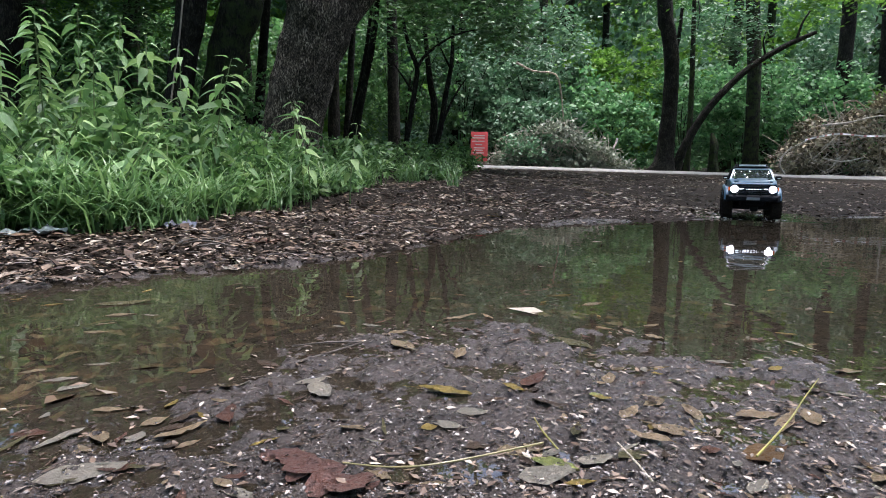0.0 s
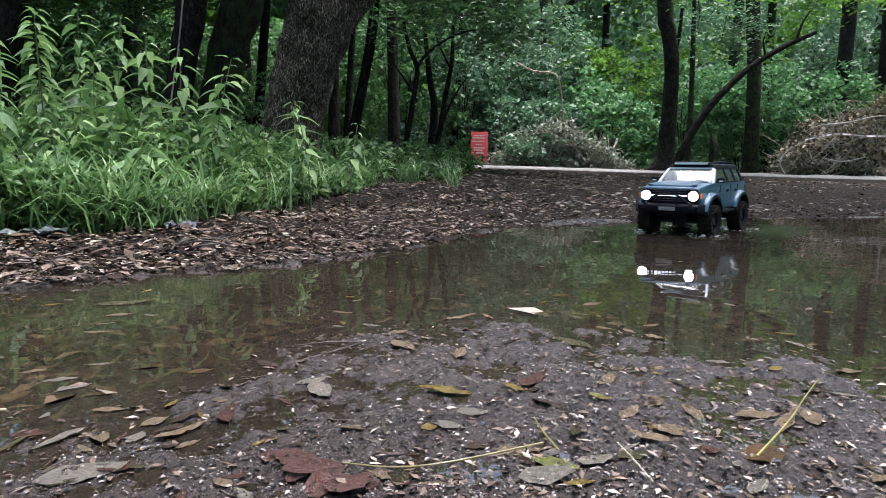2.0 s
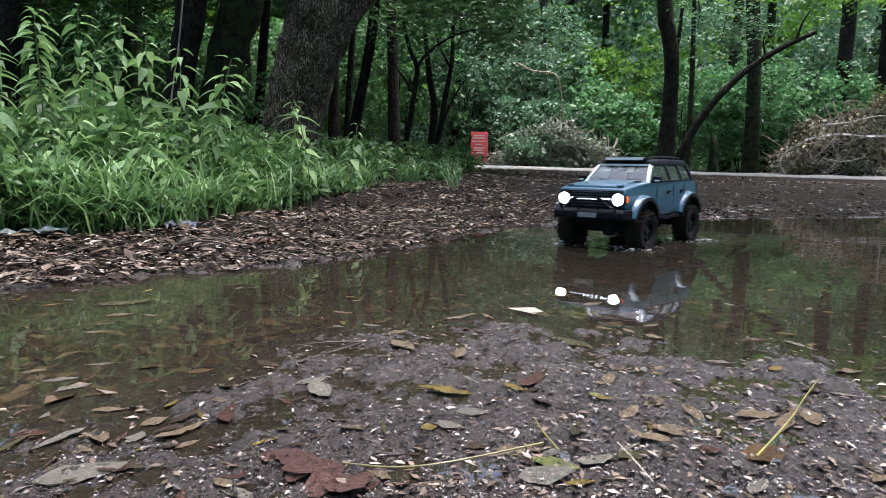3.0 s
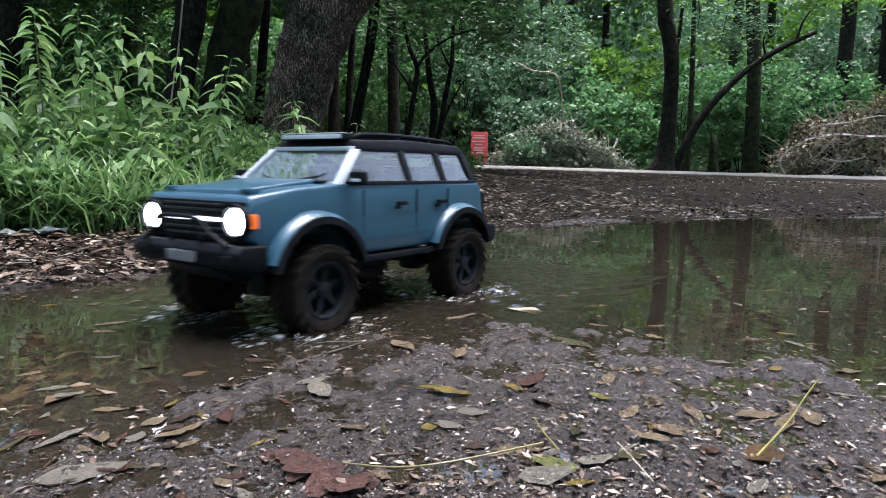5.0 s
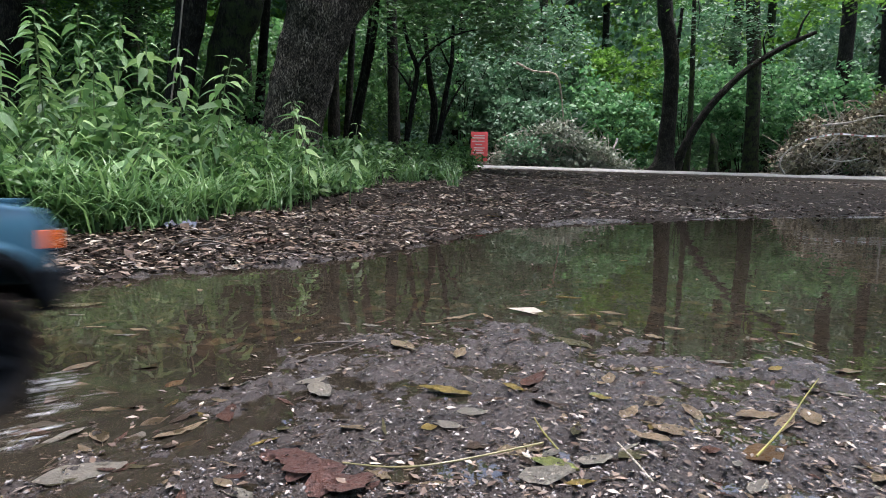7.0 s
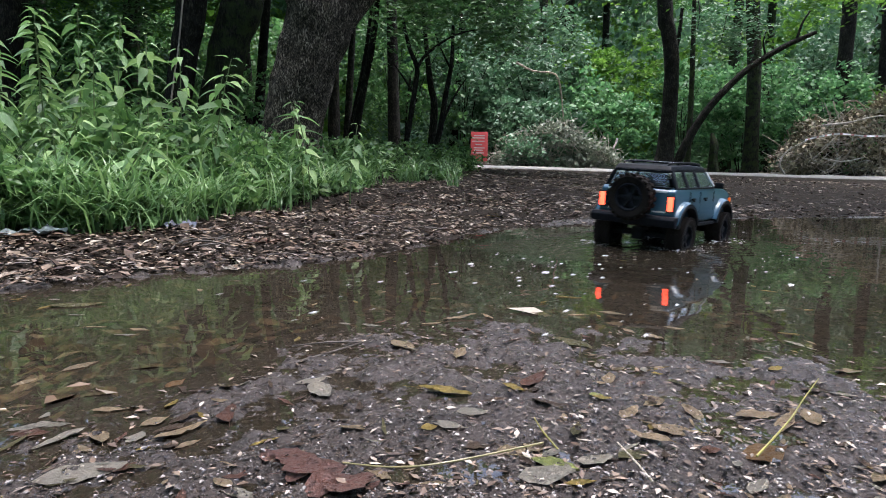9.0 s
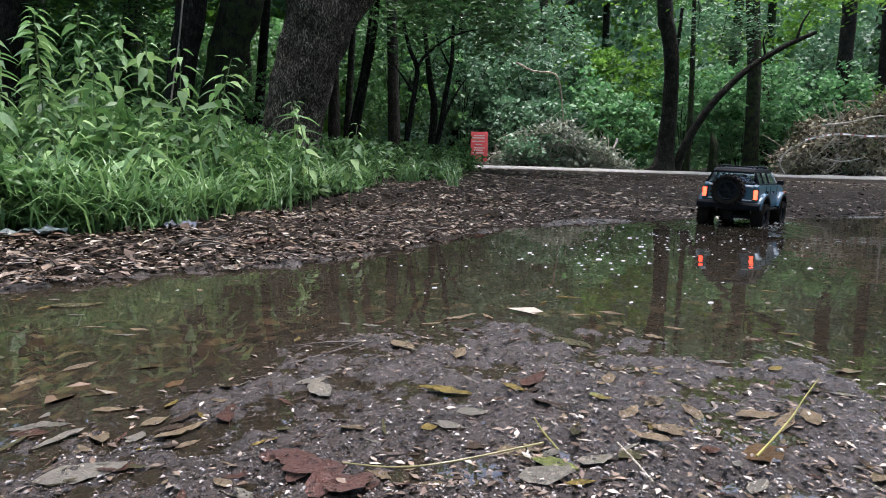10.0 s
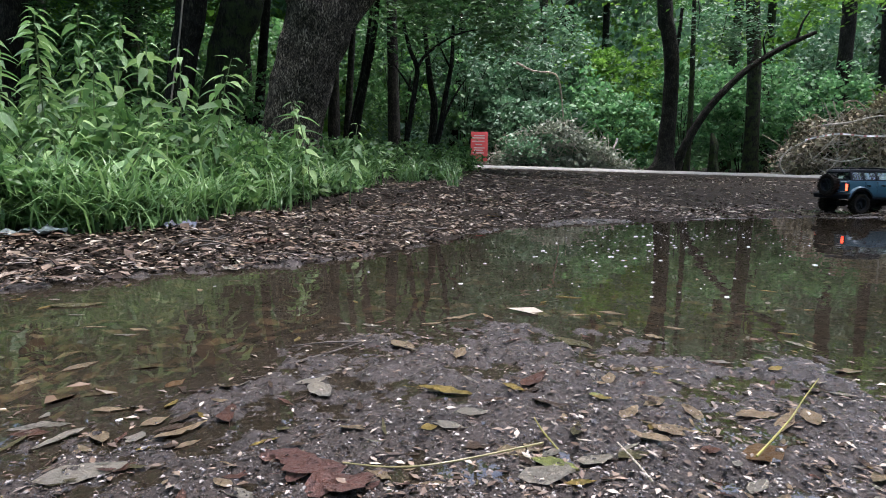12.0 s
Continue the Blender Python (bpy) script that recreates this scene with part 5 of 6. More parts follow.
pale_branch([(6.22, 12.2, 0.25), (6.12, 12.2, 0.45), (6.25, 12.2, 0.68), (6.5, 12.05, 0.86)], 0.02, "pale bare branch arching out of the brush pile")
pale_branch([(6.9, 12.15, 0.55), (7.2, 12.1, 0.50), (7.6, 12.12, 0.58)], 0.015, "pale bare branch lying on the brush pile")
pale_branch([(6.9, 12.3, 1.15), (7.3, 12.2, 1.2), (7.8, 12.2, 1.32), (8.3, 12.3, 1.34)], 0.02, "pale bare branch lying on the brush pile")
pale_branch([(8.05, 12.2, 0.9), (8.08, 12.2, 1.3), (8.15, 12.3, 1.9)], 0.025, "pale broken branch standing up from the brush pile")
pale_branch([(1.28, 12.4, 2.2), (1.6, 12.4, 2.05), (2.0, 12.4, 2.0), (2.12, 12.45, 1.7), (2.2, 12.5, 1.2), (2.3, 12.5, 0.8)], 0.022, "long dead branch hanging broken above a brush pile", DEADBROWN)
pale_branch([(1.9, 12.35, 0.95), (2.3, 12.3, 0.75), (2.6, 12.3, 0.45)], 0.018, "grey dead branch leaning on the brush pile")


def barrier_tape():
    t = new("barrier_tape")
    tagged(t, "red and white striped barrier tape strung along the brush pile", "tape")
    P = spline([(6.45, 12.02, 0.87), (6.75, 12.0, 0.94), (7.05, 12.02, 0.985), (7.5, 12.0, 0.955), (8.0, 12.0, 0.96), (8.8, 12.0, 0.99)], 45)
    for k in range(44):
        a, b = Vector(P[k]), Vector(P[k + 1])
        tw0, tw1 = 0.6 * math.sin(k * 0.7), 0.6 * math.sin((k + 1) * 0.7)
        bm = bmesh.new()
        w = 0.015
        vs = []
        for c, tw in ((a, tw0), (b, tw1)):
            off = Vector((0, math.sin(tw) * w, math.cos(tw) * w))
            vs += [c - off, c + off]
        pane(bm, [vs[0], vs[2], vs[3], vs[1]], 0.003)
        part("stripe", bm, TAPE_RED if k % 4 == 2 else TAPE_WHITE, t)


barrier_tape()

# ---------------- fallen leaves on the mud and the water ----------------
TINT = {"yellow": [(0.42, 0.28, 0.05), (0.58, 0.42, 0.11)], "tan": [(0.36, 0.23, 0.12), (0.62, 0.46, 0.28)], "pale": [(0.36, 0.31, 0.23), (0.60, 0.53, 0.42)],
        "brown": [(0.09, 0.055, 0.035), (0.17, 0.11, 0.07)], "lime": [(0.36, 0.42, 0.08), (0.58, 0.62, 0.20)], "olive": [(0.15, 0.13, 0.05), (0.24, 0.21, 0.09)],
        "red": [(0.14, 0.065, 0.045), (0.25, 0.12, 0.08)], "orange": [(0.26, 0.13, 0.04), (0.36, 0.2, 0.08)], "bark": [(0.07, 0.032, 0.025), (0.32, 0.165, 0.13)]}
LEAF_MATS = {k: mat("fallen_leaf_" + k, [tuple(0.45 * c for c in v[0]), v[0], v[1], tuple(0.8 * c + 0.05 for c in v[1])], rough=0.18, rough2=0.55, scale=4.5, detail=10, bump=1.0,
                              bump_scale=9, spec=0.22) for k, v in TINT.items()}
FALLEN = {}
WORDS = {"yellow": "yellow", "tan": "tan brown", "pale": "pale bleached", "brown": "dark brown", "lime": "yellow-green", "olive": "olive brown", "red": "reddish brown",
         "orange": "orange brown", "bark": "reddish rotting"}


def fallen_mesh(tint, form):
    """One curled leaf, 1 long along x; form picks how it curls."""
    if (tint, form) in FALLEN:
        return FALLEN[tint, form]
    g = np.random.default_rng(form + 70)
    bm = bmesh.new()
    n = 9
    c1, c2, c3 = g.uniform(-0.2, 0.9), g.uniform(0.0, 0.6), g.normal() * 0.10
    rows = []
    for k in range(n + 1):
        u = k / n
        w = 0.5 * math.sin(math.pi * u ** 0.85) ** 0.75 if 0 < k < n else 0.015
        w *= 1 + 0.10 * g.normal()
        zz = c1 * (u - 0.5) ** 2 + 0.025 * g.normal()
        side = c3 * math.sin(u * 5)
        row = [bm.verts.new((u - 0.5 + 0.02 * g.normal(), v * w * (1 + 0.05 * g.normal()) + side, zz - (0.02 if v == 0 else 0) + c2 * abs(v) ** 1.6 * w * (1 if form % 2 else 0.5) + 0.045 * g.normal())) for v in (-1, -0.5, 0, 0.5, 1)]
        rows.append(row)
    for r0, r1 in zip(rows, rows[1:]):
        for j in range(4):
            bm.faces.new((r0[j], r1[j], r1[j + 1], r0[j + 1]))
    ext = bmesh.ops.extrude_face_region(bm, geom=bm.faces[:])
    bmesh.ops.translate(bm, vec=(0, 0, -0.012), verts=[v for v in ext["geom"] if isinstance(v, bmesh.types.BMVert)])
    tube(bm, [(-0.48, 0, 0.01), (-0.62, 0.01, 0.02), (-0.75, 0.04, 0.015)], [0.014, 0.011, 0.009], 5)
    lo = min(v.co.z for v in bm.verts)
    bmesh.ops.translate(bm, vec=(0, 0, -lo), verts=bm.verts[:])
    bmesh.ops.recalc_face_normals(bm, faces=bm.faces[:])
    me = bpy.data.meshes.new("fallen_leaf")
    bm.to_mesh(me)
    bm.free()
    me.materials.append(LEAF_MATS[tint])
    me.shade_smooth()
    FALLEN[tint, form] = me
    return me


COUNT = [0]


def fallen_leaf(x, y, length, turn, wide, tint, wet=False):
    COUNT[0] += 1
    o = new("fallen_leaf", fallen_mesh(tint, COUNT[0] % 11))
    z, tip = max(height(x, y), WATER) + 0.0002, Matrix.Identity(4)
    if not wet:
        d = length * 0.35
        hx = [max(height(x + k * d, y), WATER - 0.001) for k in (-1, 1)]
        hy = [max(height(x, y + k * d), WATER - 0.001) for k in (-1, 1)]
        z = max(z, (sum(hx) + sum(hy)) / 4) + 0.0006
        up = Vector((-(hx[1] - hx[0]) / (2 * d), -(hy[1] - hy[0]) / (2 * d), 1)).normalized()
        tip = Vector((0, 0, 1)).rotation_difference(up).to_matrix().to_4x4() @ pose(0, 0, 0, 3 * math.sin(COUNT[0] * 2.3), 3 * math.cos(COUNT[0] * 1.7), 0)
    o.matrix_basis = Matrix.Translation((x, y, z)) @ tip @ pose(0, 0, 0, 0, 0, turn) @ Matrix.Diagonal((length, length * wide, length * (0.12 if wet else 0.22), 1))
    place = "floating on the puddle" if wet or height(x, y) < WATER else "lying on wet mud"
    tagged(o, f"{WORDS[tint]} fallen leaf {place}", "leaf", "fallen leaves")
    return o


def placed_leaves():
    fallen_leaf(-0.121, 0.439, 0.021, 23, 0.3, "yellow")
    fallen_leaf(-0.065, 0.462, 0.021, 49, 0.5, "tan")
    fallen_leaf(0.007, 0.470, 0.027, -17, 0.35, "pale")
    fallen_leaf(0.025, 0.498, 0.025, 12, 0.4, "pale")
    fallen_leaf(0.028, 0.444, 0.025, 29, 0.6, "brown")
    fallen_leaf(0.049, 0.435, 0.021, 19, 0.75, "tan")
    fallen_leaf(0.065, 0.442, 0.026, -65, 0.6, "tan")
    fallen_leaf(0.075, 0.410, 0.033, -31, 0.5, "lime")
    fallen_leaf(0.066, 0.390, 0.036, 9, 0.6, "pale")
    fallen_leaf(0.102, 0.416, 0.027, -6, 0.45, "pale")
    fallen_leaf(0.128, 0.419, 0.022, 13, 0.6, "olive")
    fallen_leaf(0.166, 0.462, 0.029, -61, 0.6, "tan")
    fallen_leaf(0.185, 0.433, 0.013, -18, 0.8, "red")
    fallen_leaf(0.223, 0.434, 0.033, 11, 0.7, "orange")
    fallen_leaf(0.182, 0.549, 0.023, 10, 0.5, "tan")
    fallen_leaf(0.175, 0.525, 0.020, 18, 0.6, "tan")
    fallen_leaf(0.213, 0.633, 0.026, -2, 0.22, "yellow")
    fallen_leaf(0.206, 0.613, 0.012, -14, 0.4, "yellow")
    fallen_leaf(0.132, 0.544, 0.014, 8, 0.5, "lime")
    fallen_leaf(0.083, 0.575, 0.042, 53, 0.35, "red")
    fallen_leaf(0.090, 0.524, 0.034, -27, 0.4, "brown")
    fallen_leaf(0.006, 0.554, 0.052, -1, 0.22, "yellow")
    fallen_leaf(-0.103, 0.549, 0.037, -56, 0.5, "pale")
    fallen_leaf(-0.188, 0.461, 0.043, 57, 0.3, "tan")
    fallen_leaf(-0.215, 0.481, 0.022, 51, 0.5, "tan")
    fallen_leaf(-0.220, 0.389, 0.051, 38, 0.35, "pale")
    fallen_leaf(-0.116, 0.369, 0.023, 18, 0.5, "pale")
    fallen_leaf(-0.215, 0.450, 0.017, 93, 0.7, "pale")
    fallen_leaf(-0.037, 0.395, 0.021, -31, 0.6, "tan")
    fallen_leaf(-0.042, 0.705, 0.051, -65, 0.4, "tan")
    fallen_leaf(0.023, 0.854, 0.048, 30, 0.25, "tan")
    fallen_leaf(0.020, 0.667, 0.030, 72, 0.4, "tan")
    fallen_leaf(0.253, 0.510, 0.044, 18, 0.3, "tan")
    fallen_leaf(0.204, 0.516, 0.029, -78, 0.5, "tan")
    fallen_leaf(0.150, 0.508, 0.023, 47, 0.6, "tan")
    fallen_leaf(0.287, 0.665, 0.027, -10, 0.25, "pale")
    fallen_leaf(-0.172, 0.588, 0.020, 45, 0.35, "pale")
    fallen_leaf(-0.111, 0.414, 0.024, 131, 0.50, "bark")
    fallen_leaf(-0.095, 0.410, 0.032, 168, 0.60, "bark")
    fallen_leaf(-0.079, 0.396, 0.039, 25, 0.70, "bark")
    fallen_leaf(-0.087, 0.392, 0.024, 62, 0.50, "bark")
    fallen_leaf(-0.071, 0.378, 0.032, 99, 0.60, "bark")
    fallen_leaf(-0.055, 0.374, 0.039, 136, 0.70, "bark")
    fallen_leaf(-0.057, 0.367, 0.008, 11, 0.50, "bark")
    fallen_leaf(-0.039, 0.373, 0.011, 48, 0.60, "bark")
    fallen_leaf(-0.021, 0.370, 0.014, 85, 0.70, "bark")
    fallen_leaf(0.151, 0.726, 0.053, -30, 0.4, "olive")
    fallen_leaf(0.286, 0.493, 0.029, -96, 0.5, "tan")
    fallen_leaf(0.354, 0.562, 0.030, -44, 0.3, "pale")
    fallen_leaf(0.404, 0.639, 0.031, 13, 0.3, "tan")
    fallen_leaf(-0.188, 0.560, 0.034, -50, 0.5, "tan")
    fallen_leaf(-0.261, 0.502, 0.026, 13, 0.3, "tan")
    fallen_leaf(-0.400, 1.244, 0.067, -55, 0.5, "pale")
    fallen_leaf(-0.675, 1.074, 0.026, 47, 0.5, "pale")
    fallen_leaf(-0.405, 1.530, 0.100, 41, 0.5, "red")
    fallen_leaf(0.206, 2.537, 0.082, 33, 0.5, "yellow")
    fallen_leaf(-0.194, 0.487, 0.029, 55, 0.3, "brown")


placed_leaves()


def strewn_leaves():
    g = np.random.default_rng(77)
    tints = ["tan", "tan", "brown", "pale", "tan", "red", "olive", "brown", "yellow", "pale"]
    done = 0
    while done < 230:
        r = math.exp(g.uniform(math.log(0.38), math.log(1.15)))
        a = radians(g.uniform(-35, 36))
        x, y = r * math.sin(a), r * math.cos(a)
        h = height(x, y)
        if h < WATER - 0.004 and g.uniform() < 0.75:
            continue
        if h < WATER - 0.010:
            continue
        if g.uniform() > 0.45 + 1.2 * abs(x):
            continue
        fallen_leaf(x, y, float(np.clip(math.exp(g.normal(math.log(0.0135), 0.45)), 0.007, 0.04)), g.uniform(0, 360), g.uniform(0.16, 0.5), tints[g.integers(len(tints))])
        done += 1


strewn_leaves()

# leaves that drift when the car goes by: start and end place
FLOATING = []
for x, y, L, a, w, tint, x2, y2, a2 in ((-0.448, 0.915, 0.07, 33, 0.45, "olive", -0.503, 0.896, 20), (-0.228, 0.610, 0.024, 34, 0.45, "orange", -0.237, 0.573, 70),
                                        (0.185, 1.031, 0.039, 12, 0.18, "yellow", 0.198, 1.016, -13), (0.223, 0.968, 0.040, 35, 0.35, "tan", 0.235, 0.906, -30),
                                        (-0.342, 0.577, 0.03, 29, 0.3, "pale", -0.301, 0.467, 33), (-0.319, 0.556, 0.03, 57, 0.35, "pale", -0.290, 0.472, 20)):
    FLOATING.append((fallen_leaf(x, y, L, a, w, tint, True), x, y, a, x2, y2, a2))
for x, y, L, a, w, tint, x2, y2, a2 in ((-0.417, 0.842, 0.038, 27, 0.3, "tan", -0.346, 0.618, 62), (-0.171, 0.636, 0.034, -34, 0.35, "brown", -0.226, 0.687, 74),
                                        (0.268, 0.832, 0.028, 28, 0.3, "tan", 0.293, 0.819, -29), (-0.052, 0.775, 0.03, 48, 0.4, "tan", -0.078, 0.753, 55),
                                        (-0.535, 0.933, 0.018, 170, 0.4, "pale", -0.557, 0.935, 169), (-0.135, 0.880, 0.030, -19, 0.3, "tan", -0.012, 0.823, 27),
                                        (-0.444, 0.919, 0.030, 20, 0.6, "pale", -0.498, 0.900, 10)):
    FLOATING.append((fallen_leaf(x, y, L, a, w, tint, True), x, y, a, x2, y2, a2))
for k in range(40):
    g = np.random.default_rng(500 + k)
    while True:
        r, a = math.exp(g.uniform(math.log(0.7), math.log(2.3))), radians(g.uniform(-34, 33))
        x, y = r * math.sin(a), r * math.cos(a)
        if shore_distance(np.array([x]), np.array([y]))[0] < -0.06:
            break
    t = g.uniform(0, 360)
    FLOATING.append((fallen_leaf(x, y, g.uniform(0.012, 0.028), t, g.uniform(0.15, 0.4), ("tan", "pale", "yellow", "brown")[k % 4], True),
                     x, y, t, x + g.normal() * 0.05, y + g.normal() * 0.04, t + g.normal() * 50))


def stalk(pts, radii, material, label):
    bm = bmesh.new()
    n = 14
    pts = [(x * 0.96, y * 0.96, z + 0.008) for x, y, z in pts]
    tube(bm, spline(pts, n), 0.6 * np.interp(np.linspace(0, 1, n), np.linspace(0, 1, len(radii)), radii), 7)
    tagged(link("stalk", bm, material), label, "stalk", "stalks and twigs on the mud")


YELLOW_STALK = mat("yellow_green_stalk", [(0.16, 0.15, 0.03), (0.25, 0.22, 0.05)], rough=0.4, scale=40)
OLIVE_STALK = mat("olive_stalk", [(0.12, 0.11, 0.04), (0.22, 0.19, 0.08)], rough=0.4, scale=40)
stalk([(0.215, 0.430, 0.014), (0.262, 0.480, 0.020), (0.300, 0.53, 0.020), (0.352, 0.600, 0.016)], [0.0015, 0.0009, 0.0007], YELLOW_STALK, "yellow-green leaf stalk lying on wet mud")
stalk([(-0.062, 0.403, 0.017), (-0.028, 0.400, 0.016), (0.008, 0.405, 0.018), (0.071, 0.437, 0.018)], [0.0008, 0.0011, 0.0013], OLIVE_STALK, "thin olive stalk lying across fallen leaves")
stalk([(0.123, 0.440, 0.018), (0.128, 0.415, 0.016), (0.132, 0.390, 0.014)], [0.0008, 0.0012], LEAF_MATS["pale"], "pale bleached stalk lying on wet mud")
stalk([(0.068, 0.462, 0.026), (0.074, 0.456, 0.018), (0.083, 0.446, 0.010)], [0.0008, 0.0012], YELLOW_STALK, "yellow leaf stalk lying on wet mud")
stalk([(-0.152, 0.664, 0.004), (-0.12, 0.70, 0.006), (-0.079, 0.748, 0.009)], [0.0025, 0.002, 0.001], TWIG, "dark wet twig lying half under water")
stalk([(-0.17, 0.735, 0.003), (-0.13, 0.742, 0.006), (-0.092, 0.747, 0.006)], [0.001, 0.002], TWIG, "dark wet twig lying half under water")
stalk([(-0.584, 1.401, 0.022), (-0.59, 1.5, 0.035), (-0.548, 1.60, 0.032)], [0.004, 0.005, 0.003], TWIG, "dark wet stick lying on the bank")
stalk([(-0.60, 1.47, 0.026), (-0.53, 1.46, 0.040), (-0.458, 1.464, 0.026)], [0.003, 0.004, 0.002], TWIG, "dark wet stick lying on the bank")
stalk([(0.150, 0.70, 0.005), (0.151, 0.70, 0.03)], [0.0009, 0.0006], OLIVE_STALK, "short green shoot standing in the mud")
stalk([(-0.03, 0.62, 0.006), (0.0, 0.66, 0.012), (-0.02, 0.70, 0.010)], [0.0007, 0.0007], TWIG, "thin curved rootlet on the mud")


# ---------------- crumbs of mud and rotted leaf that roughen the ground ----------------
CRUMB = mat("wet_crumb", [(0.008, 0.006, 0.005), (0.018, 0.013, 0.010), (0.035, 0.025, 0.019), (0.09, 0.065, 0.05)], rough=0.10, rough2=0.4, per="island", scale=90, spec=0.6)
SOIL = mat("soil_crumb", [(0.008, 0.006, 0.005), (0.02, 0.014, 0.010), (0.045, 0.03, 0.021), (0.10, 0.07, 0.05)], rough=0.5, rough2=0.9, per="island", scale=60, spec=0.2)

FRAGMENT = mat("wet_leaf_fragment", [(0.015, 0.010, 0.008), (0.04, 0.026, 0.019), (0.08, 0.053, 0.038), (0.17, 0.125, 0.09), (0.42, 0.36, 0.30)], rough=0.3, rough2=0.6, per="island", scale=60, spec=0.25)


def crumbs():
    g = np.random.default_rng(91)
    n = 52000
    r = np.exp(g.uniform(math.log(0.3), math.log(1.1), n))
    a = np.radians(g.uniform(-40, 40, n))
    x, y = r * np.sin(a), r * np.cos(a)
    z = land(x, y)
    keep = (z > WATER - 0.004) & (y < 1.05 + 0.15 * x)
    x, y, z = x[keep], y[keep], z[keep]
    size = np.exp(g.normal(math.log(0.0016), 0.5, len(x)))
    me = leaf_mesh("mud_crumbs", np.stack([x, y, z + size * 0.25], 1), size, CRUMB, g, width=0.7, up=0.74, fold=0.4)
    o = new("mud_crumbs", me)
    tagged(o, "wet dark crumbs of mud and rotted leaves", "mud crumbs", kind="stuff")
    n = 6500
    r = np.exp(g.uniform(math.log(0.33), math.log(1.1), n))
    a = np.radians(g.uniform(-38, 38, n))
    x, y = r * np.sin(a), r * np.cos(a)
    z = land(x, y)
    keep = (z > WATER - 0.005) & (y < 1.05 + 0.15 * x) & (g.uniform(0, 1, n) < np.clip(0.45 + 0.5 * lumps(x, y, 12, 61) + 0.5 * x, 0.1, 1))
    x, y, z = x[keep], y[keep], z[keep]
    me = leaf_mesh("leaf_fragments", np.stack([x, y, np.maximum(z, WATER) + 0.0015], 1), np.clip(np.exp(g.normal(math.log(0.0056), 0.5, len(x))), 0, 0.011), FRAGMENT, g, width=0.4, up=0.82, fold=0.3)
    o = new("leaf_fragments", me)
    tagged(o, "small brown and pale leaf fragments on wet mud", "leaf fragments", kind="stuff")
    n = 24000
    r, a = np.exp(g.uniform(math.log(1.0), math.log(3.2), n)), np.radians(g.uniform(-42, 30, n))
    x, y = r * np.sin(a), r * np.cos(a)
    sd = shore_distance(x, y)
    keep = (sd > 0.0) & (y > 1.0 + 0.15 * x) & (g.uniform(0, 1, n) < np.exp(-sd / 0.35))
    x, y = x[keep], y[keep]
    me = leaf_mesh("bank_fragments", np.stack([x, y, land(x, y) + 0.010], 1), np.exp(g.normal(math.log(0.011), 0.5, len(x))), FRAGMENT, g, width=0.4, up=0.75, fold=0.3)
    tagged(new("bank_fragments", me), "pale and brown leaf fragments along the water's edge", "leaf fragments", kind="stuff")
    n = 22000
    r = np.exp(g.uniform(math.log(1.0), math.log(9), n))
    a = np.radians(g.uniform(-40, 40, n))
    x, y = r * np.sin(a), r * np.cos(a)
    z = land(x, y)
    keep = (z > WATER - 0.002) & (y > 1.0 + 0.15 * x)
    x, y, z = x[keep], y[keep], z[keep]
    size = np.exp(g.normal(math.log(0.009), 0.5, len(x)))
    me = leaf_mesh("bank_crumbs", np.stack([x, y, z + size * 0.25], 1), size, SOIL, g, width=0.6, up=0.6, fold=0.5)
    o = new("bank_crumbs", me)
    tagged(o, "dark crumbs of soil and rotted leaves on the bank", "soil crumbs", kind="stuff")


crumbs()

# ---------------- water thrown up round the wheels ----------------
FOAM = mat("wet_foam", [(0.45, 0.46, 0.47), (0.7, 0.71, 0.72)], rough=0.12, scale=200, spec=0.8)


def splash_mesh(seed, n, rx, ry):
    g = np.random.default_rng(seed)
    bm = bmesh.new()
    for k in range(n):
        a, q = (g.integers(0, 7) * 0.9 + g.normal() * 0.16, g.uniform(0.8, 1.7)) if k % 3 else (g.uniform(0, 6.28), g.uniform(0.6, 1.25))
        s = math.exp(g.normal() * 0.55) * 0.00085
        m = Matrix.Translation((math.cos(a) * rx * q, math.sin(a) * ry * q, 0.0008 + 0.006 * g.uniform() ** 5)) @ Matrix.Rotation(g.uniform(0, 3), 4, "Z") @ Matrix.Diagonal((s * 1.9, s, s * 0.5, 1))
        bmesh.ops.create_icosphere(bm, subdivisions=1, radius=1, matrix=m)
    return bm


SPLASH = []
for k, (sx, s) in enumerate(((1, 1), (1, -1), (-1, 1), (-1, -1))):
    o = link("wheel_splash", splash_mesh(40 + k, 300, 0.066, 0.052), FOAM)
    tagged(o, "white flecks of splashed water round a wheel", "splash", "splashes round the wheels", "stuff")
    SPLASH.append((o, sx, s))


